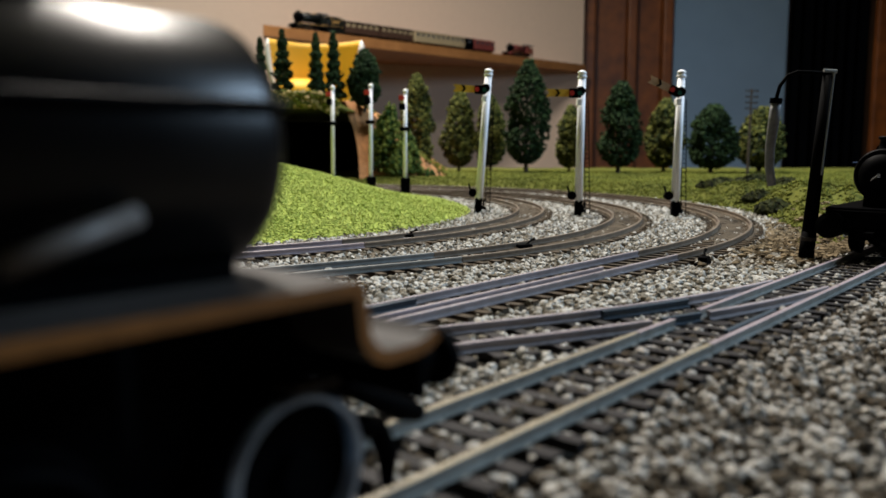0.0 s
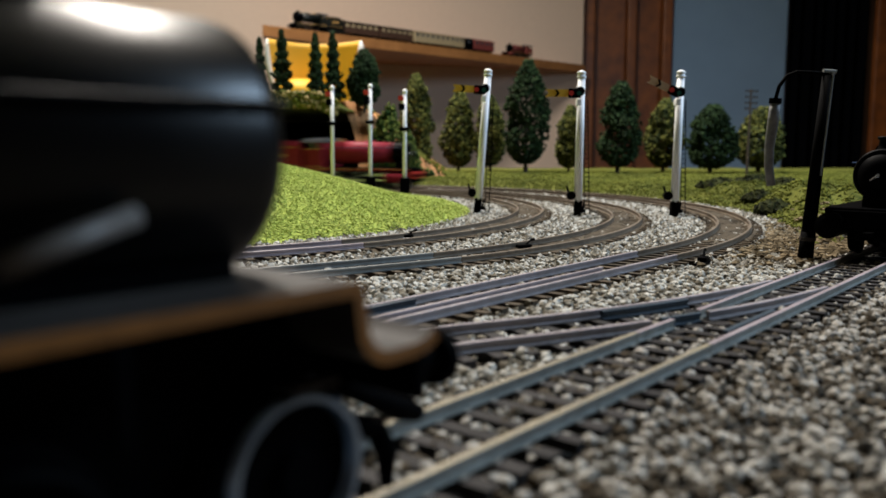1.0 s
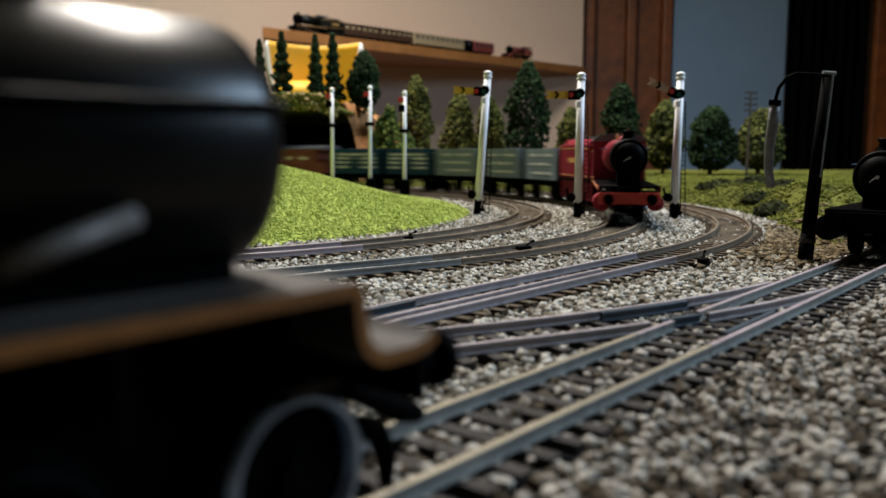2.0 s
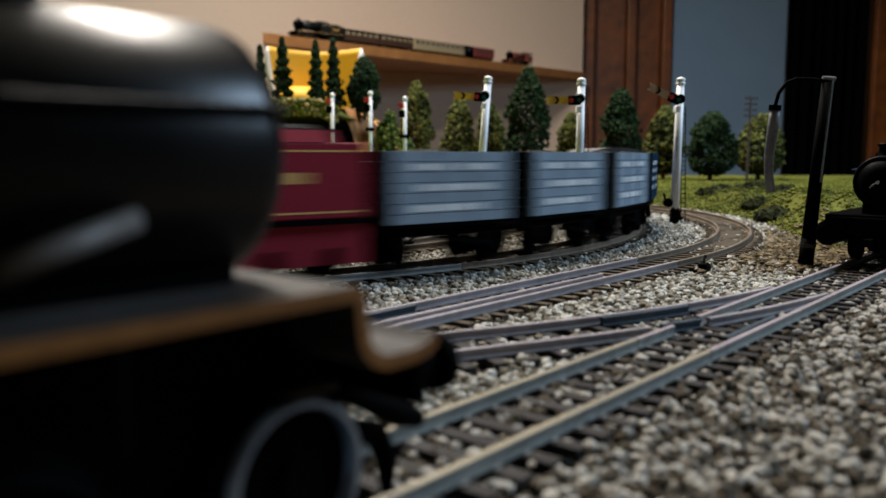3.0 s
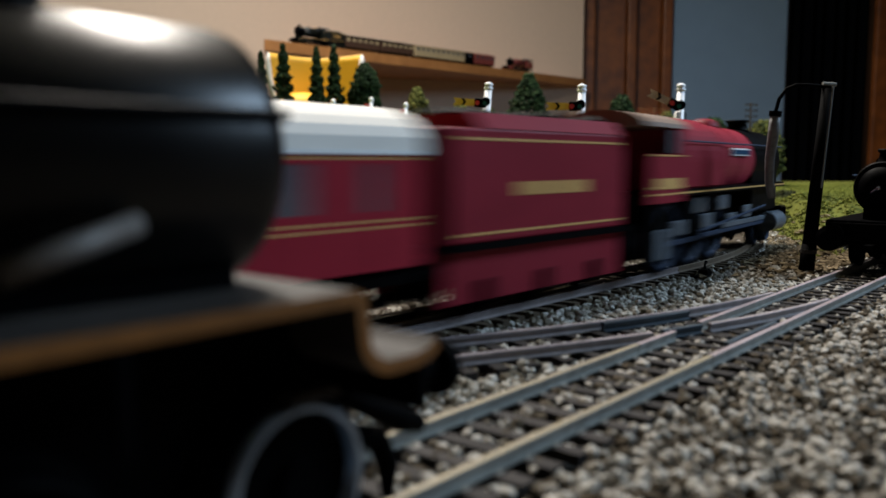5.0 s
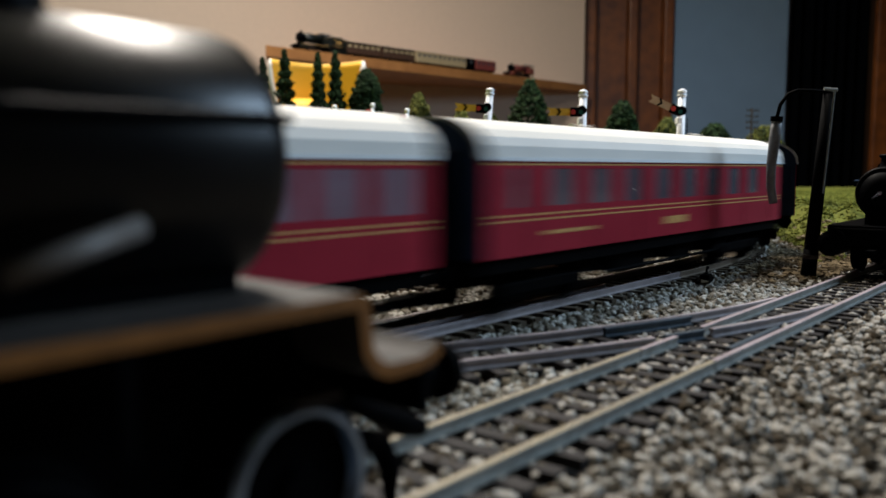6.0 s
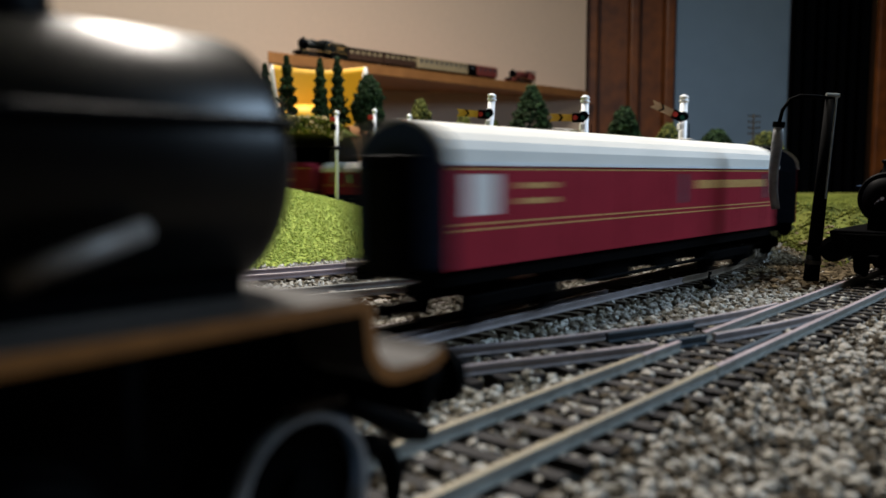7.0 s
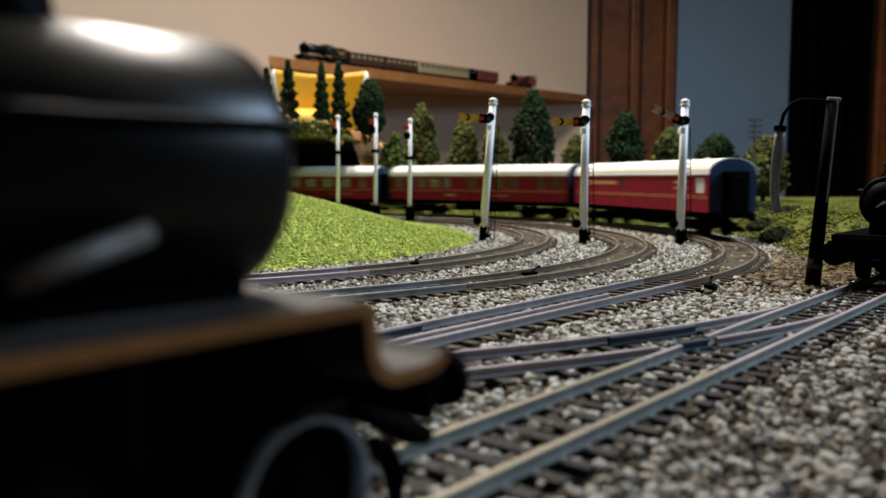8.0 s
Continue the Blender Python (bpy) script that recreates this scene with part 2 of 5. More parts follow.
def room():
    def wall(name, a, b, z0, z1, thick, mat):
        a, b = Vector(a), Vector(b)
        d = b - a
        ob = part(name, boxed(0, d.length, 0, thick, z0, z1), mat)
        ob.matrix_world = pose(a.x, a.y, 0, 0, 0, math.degrees(math.atan2(d.y, d.x)))
        return tagged(ob, kind="structure")
    tagged(wall("wall_north", (-3.2, 1.55), (0.522, 3.115), -0.9, 2.25, 0.1, M_WALL), "cream plastered wall behind the layout", "wall")
    tagged(wall("wall_east", (3.2, 3.6), (3.2, -3.2), -0.9, 2.25, 0.1, M_WALLD), "unseen room wall, coloured dark to hold back bounced light", "wall")
    tagged(wall("wall_south", (3.2, -3.2), (-3.2, -3.2), -0.9, 2.25, 0.1, M_WALLD), "unseen room wall, coloured dark to hold back bounced light", "wall")
    tagged(wall("wall_west", (-3.2, -3.2), (-3.2, 1.55), -0.9, 2.25, 0.1, M_WALLD), "unseen room wall, coloured dark to hold back bounced light", "wall")
    tagged(wall("wall_far", (0.53, 3.42), (3.2, 3.42), -0.9, 2.25, 0.1, M_WALL), "plain far room wall behind the panels", "wall")
    tagged(part("floor", boxed(-3.3, 3.3, -3.3, 3.7, -1.0, -0.9), M_FLOOR), "brown room floor below the layout", "floor", kind="structure")
    tagged(part("ceiling", boxed(-3.3, 3.3, -3.3, 3.7, 2.25, 2.35), M_PAPER), "plain white room ceiling", "ceiling", kind="structure")
    # tall timber wardrobe of boards
    for i, (x0, x1, y, d) in enumerate(((0.530, 0.575, 3.16, 0.20), (0.575, 0.700, 3.20, 0.10), (0.700, 0.735, 3.17, 0.16), (0.735, 0.832, 3.20, 0.10), (0.832, 0.868, 3.16, 0.20))):
        if i == 0:
            frame_ob = tagged(new("wardrobe"), "tall brown varnished timber wardrobe with boarded front", "wardrobe")
        part("board", boxed(x0, x1, y, y + d, -0.9, 2.0, bevel=0.006), M_WOOD, frame_ob)
    tagged(part("backdrop_panel", boxed(0.871, 1.305, 3.175, 3.205, -0.9, 2.0, bevel=0.004), M_BLUE), "pale blue painted door panel", "panel", kind="structure")
    front, back = [], []
    for i in range(85):
        x = 1.31 + i * 0.0036
        front.append((x, 3.16 + 0.016 * math.sin(i * 0.55) + 0.006 * math.sin(i * 0.23)))
        back.append((x, front[-1][1] + 0.01))
    ring = front + back[::-1]
    n = len(ring)
    vs = [(x, y, z) for z in (-0.9, 2.0) for x, y in ring]
    fs = [(i, (i + 1) % n, n + (i + 1) % n, n + i) for i in range(n)]
    tagged(raw("curtain", vs, fs, M_DARK), "dark heavy curtain hanging in folds", "curtain")
    post = tagged(new("cupboard"), "red-brown timber cupboard side in the corner", "cupboard")
    part("side_panel", boxed(1.585, 1.95, 3.05, 3.08, -0.9, 2.0, bevel=0.005), M_WOOD, post)
    part("stile", boxed(1.565, 1.63, 3.02, 3.05, -0.9, 2.0, bevel=0.005), M_WOOD, post)


def shelf():
    sh = tagged(new("wall_shelf"), "brown timber shelf fixed along the wall", "shelf")
    m = pose(-0.45, 2.10, 0.350, 0, 0, 45.6)
    sh.matrix_world = m
    # a corner shelf: its front runs aslant to the wall and meets it at the far end
    def slab(plan, z0, z1):
        bm = bmesh.new()
        n = len(plan)
        lo, hi = [bm.verts.new((x, y, z0)) for x, y in plan], [bm.verts.new((x, y, z1)) for x, y in plan]
        bm.faces.new(lo[::-1]), bm.faces.new(hi)
        for i in range(n):
            bm.faces.new((lo[i], lo[(i + 1) % n], hi[(i + 1) % n], hi[i]))
        return bm

    part("shelf_board", slab(((0.004, 0.0), (1.40, 0.0), (1.40, 0.004), (0.34, 0.462)), -0.026, 0.0), M_SHELF, sh)
    part("edge_strip", boxed(0.0, 1.38, -0.004, -0.0002, -0.027, 0.0006, bevel=0.0008), M_SHELF, sh)
    part("end_strip", slab(((0.0, 0.0), (0.0037, 0.0), (0.3397, 0.462), (0.336, 0.462)), -0.027, 0.0006), M_SHELF, sh)


room()
shelf()


# ---- ground ----
def smooth(x):
    x = min(max(x, 0.0), 1.0)
    return x * x * (3 - 2 * x)


def side_of(k, x, y):
    """Signed distance from a line, positive outside its curve."""
    cx, cy, r, a0, a1 = TRACKS[k]
    dx, dy = x - cx, y - cy
    a = math.atan2(dy, dx)
    if a < -2.2 or a > a1 or a < a0:
        b = a1 if (a > a1 or a < -2.6) else a0
        return dx * math.cos(b) + dy * math.sin(b) - r
    return math.hypot(dx, dy) - r


def mound(x, y):
    """Height of the meadow inside the curve."""
    d = -side_of("inner", x, y) - 0.034
    if d <= 0:
        return 0.0
    return (0.004 * smooth(d / 0.02) + 0.036 * smooth(d / 0.20)) * (1 + 0.12 * noise.noise((x * 14, y * 14, 0)))


def verge(x, y):
    """Height of the bank outside the curve."""
    d = side_of("outer", x, y) - 0.022
    if d <= 0 or x + 0.2 < 0.0 and y < 0.9:
        return 0.0
    yard = (Vector((x, y)) - YARD_P).dot(YARD_N) 
    k = smooth((yard - 0.02) / 0.05)
    n = noise.noise((x * 26, y * 26, 1.0)) + 0.6 * noise.noise((x * 60, y * 60, 4.0))
    n *= 0.4 + 1.2 * smooth((0.85 - y) / 0.3)
    return k * ((0.010 + 0.010 * smooth((0.75 - y) / 0.3)) * smooth(d / 0.05) * (1 + 0.5 * n))


def ground_z(x, y):
    return max(mound(x, y), verge(x, y))


def ground():
    xs = np.concatenate([np.linspace(-3.0, -0.57, 62), np.linspace(-0.55, 0.75, 118), np.linspace(0.78, 1.6, 22)])
    ys = np.concatenate([np.linspace(-2.8, -0.09, 62), np.linspace(-0.05, 1.35, 126), np.linspace(1.45, 1.5, 2)])
    keep = {}
    vs, fs, mats = [], [], []
    for j, y in enumerate(ys):
        for i, x in enumerate(xs):
            keep[i, j] = len(vs)
            vs.append((x, y, ground_z(x, y) - 0.0012))
    for j in range(len(ys) - 1):
        for i in range(len(xs) - 1):
            fs.append((keep[i, j], keep[i + 1, j], keep[i + 1, j + 1], keep[i, j + 1]))
            cx, cy = (xs[i] + xs[i + 1]) / 2, (ys[j] + ys[j + 1]) / 2
            mats.append(2 if mound(cx, cy) > 0.0015 else 1 if ground_z(cx, cy) > 0.0015 else 0)
    ob = raw("ground", vs, fs, (M_BED, M_TURF, M_MEADOW))
    for p, m in zip(ob.data.polygons, mats):
        p.material_index, p.use_smooth = m, True
    tagged(ob, "layout ground of ballast bed and green turf", "ground", kind="structure")
    tagged(part("baseboard", boxed(-3.0, 1.6, -2.8, 1.5, -0.03, -0.004), M_SHELF), "plywood baseboard under the model railway", "baseboard", kind="structure")
    for x in (-2.9, -0.7, 1.45):
        for y in (-2.7, 1.4):
            tagged(part("table_leg", boxed(x, x + 0.07, y, y + 0.07, -0.9, -0.03, bevel=0.004), M_SHELF), "square timber leg carrying the layout baseboard", "leg", "legs of the layout", "structure")


ground()


# ---- track ----
M_TRACKDIRT = material("trodden_track_earth", (0.095, 0.076, 0.052), 0.95, spec=0.1, grain=420, blotch=70, second=(0.028, 0.022, 0.016), bump=0.0006)


def lay_track(name, fn, s0, s1, step, label, mats, pitch=0.0072, gap=None, dusty=None, change=-0.012, side=M_WEB, chairs=False, join=None):
    tr = tagged(new(name), label, "track", "tracks of the layout", "structure")
    cuts = [s0, s1] if s0 > -1 else [s0, change, s1]
    for off in (-GAUGE / 2, GAUGE / 2):
        pieces = list(zip(cuts, cuts[1:], (mats, M_RAILD)))
        if gap and off * gap[0] > 0:
            (a, b, m), = pieces
            pieces = [(a, gap[1], m), (gap[2], b, m)]
        if join:
            # the brown-topped length meets cleaner rail
            pieces = [q for a, b, m in pieces for q in (((a, b, m),) if b <= join[0] else ((a, b, join[1]),) if a >= join[0] else ((a, join[0], m), (join[0], b, join[1])))]
        for a, b, m in pieces:
            rail = raw("rail", *sweep_rail(fn, a, b - 0.0004, off, step), (m, side) if m is not M_RAILD else m, tr)
            if m is not M_RAILD:
                for f in rail.data.polygons:
                    f.material_index = 0 if f.normal.z > 0.35 and f.center.z > 0.0035 else 1
    if s0 < -1:
        # trodden earth that fills the curve between and beside the rails
        for y0, y1, z0, z1, name in ((-0.0074, 0.0074, 0.0018, 0.0018, "earth_infill"), (0.0099, 0.0150, 0.0020, 0.0003, "earth_shoulder"), (-0.0150, -0.0099, 0.0003, 0.0020, "earth_shoulder")):
            vs, fs = [], []
            n, k = 180, 7
            for i in range(n):
                s = 0.01 + 1.15 * i / (n - 1)
                for j in range(k):
                    q = j / (k - 1)
                    p, _ = fn(s, y0 + (y1 - y0) * q)
                    fade = min(1.0, s / 0.08)
                    vs.append((p.x, p.y, (z0 + (z1 - z0) * q) * (0.4 + 0.6 * fade) + 0.0007 * noise.noise((p.x * 260, p.y * 260, 0))))
            fs = [(i * k + j, i * k + j + 1, (i + 1) * k + j + 1, (i + 1) * k + j) for i in range(n - 1) for j in range(k - 1)]
            raw(name, vs, fs, M_TRACKDIRT, tr)
    bm = boxed(-0.0015, 0.0015, -0.0145, 0.0145, 0.0, SLEEPER_TOP, bevel=0.0)
    me = bpy.data.meshes.new("sleeper")
    bm.to_mesh(me)
    bm.free()
    me.materials.append(dusty or M_SLEEPER)
    n = int((s1 - s0) / pitch)
    if chairs:
        # cast chairs that hold the rail on every sleeper
        cm = bpy.data.meshes.new("rail_chair")
        bm = boxed(-0.0008, 0.0008, -0.0017, 0.0017, 0.0014, 0.0020, bevel=0.0001)
        bm.to_mesh(cm)
        bm.free()
        cm.materials.append(M_RAILSIDE)
        for i in range(n):
            for off in (-GAUGE / 2, GAUGE / 2):
                p, a = fn(s0 + (i + 0.5) * pitch, off)
                if -0.05 < p.x < 0.16 and 0.04 < p.y < 0.22:
                    ob = new("rail_chair", cm)
                    ob.parent = tr
                    ob.matrix_basis = pose(p.x, p.y, 0, 0, 0, math.degrees(a))
    for i in range(n):
        p, a = fn(s0 + (i + 0.5) * pitch, 0.0)
        if not (-0.25 < p.x < 0.5 and p.y > 0.02):
            continue
        ob = new("sleeper", me)
        ob.parent = tr
        ob.matrix_basis = pose(p.x, p.y, 0, 0, 0, math.degrees(a))
    return tr


lay_track("track_outer", lambda s, o: on_line("outer", s, o), -2.9, 2.0, 0.012, "outer curved model track with tarnished rails", M_RAIL, dusty=M_SLEEPER_DUSTY)
lay_track("track_middle", lambda s, o: on_line("middle", s, o), -2.2, 2.0, 0.012, "middle curved model track with steel rails", M_RAILG, dusty=M_SLEEPER_DUSTY, change=0.03, side=M_RAILG)
lay_track("track_inner", lambda s, o: on_line("inner", s, o), -2.0, 2.0, 0.012, "inner curved model track beside the meadow", M_RAILP, dusty=M_SLEEPER_DUSTY, change=0.05, side=M_RAILP)
lay_track("track_yard", on_yard, -0.30, 0.62, 0.05, "straight yard track with brown-topped rails", M_RUST, gap=(1, 0.079, 0.093), side=M_RAILSIDE, chairs=True, join=(0.060, M_RAILP))
lay_track("track_crossover", on_siding, -0.075, 0.152, 0.006, "crossover track leaving the yard by points", M_RAIL, gap=(-1, 0.077, 0.095))


# ---- signals ----
M_FADED = material("faded_brown_arm", (0.52, 0.34, 0.19), 0.7, vary=0.4, grain=300, blotch=120)


def semaphore(x, y, height, lean, arm_tilt, label, z=0.0, arm_paint=M_YELLOW):
    """A white home or distant signal with ladder, lamp and fishtailed yellow arm."""
    sg = tagged(new("semaphore_signal"), label, "signal", "semaphore signals beside the curve")
    sg.matrix_world = pose(x, y, z, 0, lean, 0)
    h = height
    part("base", boxed(-0.0024, 0.0024, -0.0026, 0.0026, -0.002, 0.011, bevel=0.0005), M_BLACKM, sg)
    part("post", rodded((0, 0, 0.010), (0, 0, h - 0.004), 0.0027, 0.0024, 16), M_WHITE, sg, smooth=True)
    part("finial", lathe([(h - 0.0048, 0.0025), (h - 0.0045, 0.0031), (h - 0.0036, 0.0031), (h - 0.0034, 0.0025), (h - 0.0022, 0.0025), (h - 0.0019, 0.0030), (h - 0.0010, 0.0027), (h, 0.0010)], False, 16), M_WHITE, sg, smooth=True)
    bm = bmesh.new()
    rod(bm, (-0.0045, -0.002, 0.014), (-0.0045, 0.002, 0.014), 0.0028, None, 14)
    box(bm, -0.0055, 0.0, -0.0008, 0.0008, 0.0125, 0.0145)
    rod(bm, (-0.0055, 0, 0.014), (-0.0075, 0, 0.020), 0.0006)
    part("balance_weight", bm, M_BLACKM, sg)
    bm = bmesh.new()
    box(bm, -0.0015, 0.005, -0.0010, 0.0010, 0.003, 0.005)
    rod(bm, (0.003, 0, 0.004), (0.004, 0, 0.010), 0.0007)
    part("crank", bm, M_BLACKM, sg)
    za = h - 0.0145
    arm = part("arm", bmesh.new(), arm_paint, sg)
    bm = bmesh.new()
    outline = [(-0.0005, 0.0022), (-0.0205, 0.0024), (-0.0185, 0.0), (-0.0205, -0.0024), (-0.0005, -0.0022)]
    fr = [bm.verts.new((px, -0.0045, pz)) for px, pz in outline]
    bk = [bm.verts.new((px, -0.0038, pz)) for px, pz in outline]
    bm.faces.new(fr), bm.faces.new(bk[::-1])
    for i in range(5):
        bm.faces.new((fr[i], fr[(i + 1) % 5], bk[(i + 1) % 5], bk[i]))
    bmesh.ops.recalc_face_normals(bm, faces=bm.faces[:])
    bm.to_mesh(arm.data)
    bm.free()
    arm.matrix_basis = pose(-0.0026, 0, za, 0, arm_tilt, 0)
    bm = bmesh.new()
    for sgn in (1, -1):
        q = [(-0.0150, 0.0023 * sgn), (-0.0135, 0.0023 * sgn), (-0.0117, 0.0), (-0.0132, 0.0)]
        a = [bm.verts.new((px, -0.0048, pz)) for px, pz in q]
        b = [bm.verts.new((px, -0.0044, pz)) for px, pz in q]
        bm.faces.new(a), bm.faces.new(b[::-1])
        for i in range(4):
            bm.faces.new((a[i], a[(i + 1) % 4], b[(i + 1) % 4], b[i]))
    part("chevron", bm, M_BLACKM, arm)
    bm = bmesh.new()
    box(bm, -0.0062, 0.0018, -0.0050, -0.0036, -0.0030, 0.0030, bevel=0.0008)
    rod(bm, (0.0012, -0.0052, 0.0012), (0.0012, -0.0034, 0.0012), 0.0030)
    part("spectacle", bm, M_BLACKM, arm)
    part("red_lens", rodded((-0.0044, -0.0056, 0), (-0.0044, -0.0049, 0), 0.0016), M_RED, arm)
    part("green_lens", rodded((0.0004, -0.0058, 0.0), (0.0004, -0.0051, 0.0), 0.0015), M_GREEN, arm)
    bm = boxed(-0.0030, 0.0, -0.0035, 0.0035, za - 0.0075, za - 0.0035, bevel=0.0004)
    rod(bm, (-0.0028, 0, za + 0.0035), (0.0, 0, za + 0.006), 0.0009)
    part("arm_bracket", bm, M_WHITE, sg)
    bm = bmesh.new()
    for dx in (0.0055, 0.0085):
        rod(bm, (dx, 0.004, -0.001), (dx - 0.0035, 0.004, h - 0.018), 0.0003, None, 5)
    for i in range(24):
        q = i / 24
        zz = 0.002 + q * (h - 0.022)
        rod(bm, (0.0055 - 0.0035 * q, 0.004, zz), (0.0085 - 0.0035 * q, 0.004, zz), 0.00025, None, 5)
    part("ladder", bm, M_BLACKM, sg)
    return sg


S = 1.039
semaphore(0.0235, 0.556, 0.097, 4.2, 0, "white leaning semaphore signal with yellow distant arm")
semaphore(0.0872, 0.528, 0.093, 0.6, 0, "white upright semaphore signal with yellow distant arm level")
semaphore(0.1484, 0.524, 0.093, 0.9, 24, "white semaphore signal with faded distant arm raised", arm_paint=M_FADED)


def small_signal(x, y, height, z):
    sg = tagged(new("far_signal"), "small white signal post with short red arm", "signal", "small signals before the tunnel")
    sg.matrix_world = pose(x, y, z, 0, 0.6, 0)
    h = height
    part("base", boxed(-0.0040, 0.0048, -0.004, 0.004, 0.0, 0.017, bevel=0.0008), M_BLACKM, sg)
    part("post", rodded((0, 0, 0.016), (0, 0, h), 0.0020, 0.0017, 12), M_WHITE, sg, smooth=True)
    part("arm", boxed(-0.0062, -0.001, -0.004, -0.0034, h - 0.0075, h - 0.003, bevel=0.0004), M_RED, sg)
    part("cap", lathe([(h - 0.001, 0.0018), (h, 0.0025), (h + 0.0020, 0.0022), (h + 0.0034, 0.0008)], False, 12), M_WHITE, sg, smooth=True)
    part("bracket", boxed(-0.0045, 0.0036, -0.0036, 0.0036, h - 0.035, h - 0.0315, bevel=0.0005), M_BLACKM, sg)
    part("lamp", boxed(-0.0055, 0.0, -0.006, -0.003, h - 0.016, h - 0.010, bevel=0.0005), M_BLACKM, sg)


for x, y, top in ((-0.1084, 0.81, 0.1015), (-0.0704, 0.80, 0.1025), (-0.0355, 0.765, 0.0950)):
    small_signal(x, y, top - ground_z(x, y), ground_z(x, y))


# ---- rolling stock ----
M_MAROOND = material("curtained_window", (0.12, 0.012, 0.03), 0.2, vary=0.3)
M_PIPE = material("dusty_pipe", (0.13, 0.11, 0.095), 0.5, vary=0.4)
M_STEELB = material("blue_grey_steel", (0.10, 0.125, 0.155), 0.45, vary=0.5, grain=200, blotch=60)
M_GLASSB = material("pale_blue_window", (0.22, 0.24, 0.30), 0.2, vary=0.5, grain=200, blotch=90)
M_CABROOF = material("dusty_tan_cab_roof", (0.20, 0.13, 0.09), 0.7, vary=0.4)
M_DARKEND = material("blue_black_end", (0.024, 0.045, 0.105), 0.6, spec=0.1, vary=0.3)
M_DARKRELIEF = material("blue_grey_iron", (0.030, 0.045, 0.08), 0.6, spec=0.1, vary=0.3)
def wheel(parent, x, y, r, wide=0.0028, rim=M_BLACKM, name="wheel"):
    """A flanged disc wheel with tyre and hub, axle along y."""
    sg = 1 if y > 0 else -1
    out = [(y - sg * wide / 2 * 1.2, r * 1.10), (y - sg * wide / 2 * 0.7, r * 1.10), (y - sg * wide / 2 * 0.5, r), (y + sg * wide / 2, r * 0.985), (y + sg * wide / 2, r * 0.86), (y + sg * wide * 0.25, r * 0.82), (y + sg * wide * 0.25, r * 0.3), (y + sg * wide * 0.6, r * 0.24), (y + sg * wide * 0.6, 0.0003)]
    bm = lathe(out, True, 28)
    bmesh.ops.rotate(bm, verts=bm.verts[:], cent=(0, 0, 0), matrix=Matrix.Rotation(radians(90), 3, "Z"))
    shifted(bm, x, 0, r)
    w = part(name, bm, M_BLACKM, parent, smooth=False)
    ty = lathe([(y + sg * wide * d, r * k) for d, k in ((-0.30, 1.004), (0.25, 1.0), (0.42, 0.985), (0.56, 0.95), (0.66, 0.90), (0.70, 0.86), (0.58, 0.80), (-0.30, 0.80))], True, 40)
    bmesh.ops.rotate(ty, verts=ty.verts[:], cent=(0, 0, 0), matrix=Matrix.Rotation(radians(90), 3, "Z"))
    part("tyre", shifted(ty, x, 0, r), rim, w, smooth=True)
    return w


def buffers(parent, x, z=0.0135, sg=1):
    for y in (-0.0115, 0.0115):
        bm = bmesh.new()
        rod(bm, (x, y, z), (x + sg * 0.004, y, z), 0.0017)
        rod(bm, (x + sg * 0.004, y, z), (x + sg * 0.0055, y, z), 0.0009)
        rod(bm, (x + sg * 0.0055, y, z), (x + sg * 0.0063, y, z), 0.0029)
        part("buffer", bm, M_BLACKM, parent)


def bogie(parent, x, base, r=0.0058):
    bm = bmesh.new()
    for y in (-0.0118, 0.0118):
        box(bm, x - base / 2 - 0.006, x + base / 2 + 0.006, y - 0.0012, y + 0.0012, 0.0052, 0.0088, bevel=0.0005)
        for dx in (-base / 2, base / 2):
            box(bm, x + dx - 0.0026, x + dx + 0.0026, y - 0.0018, y + 0.0018, 0.0035, 0.0085, bevel=0.0004)
    box(bm, x - 0.005, x + 0.005, -0.0125, 0.0125, 0.004, 0.0105, bevel=0.0006)
    part("bogie_frame", bm, M_BLACKM, parent)
    for dx in (-base / 2, base / 2):
        for y in (-0.0083, 0.0083):
            wheel(parent, x + dx, y, r)


def roof_profile(w, z0, z1, n=14, thick=0.0012):
    pts = []
    for i in range(n + 1):
        a = math.pi * i / n
        pts.append((w * math.cos(a), z0 + (z1 - z0) * math.sin(a) ** 0.8))
    return pts


COACH_L = 0.220


def bars(parent, mat, x0, x1, z0, z1, y, rng, name="lettering"):
    """Unreadable writing as a row of plain bars on a side."""
    bm = bmesh.new()
    x = x0
    while x < x1:
        w = min(rng.uniform(0.0016, 0.0032), x1 - x)
        box(bm, x, x + w * 0.8, y - 0.00012, y + 0.00012, z0, z1)
        x += w
    return part(name, bm, mat, parent)


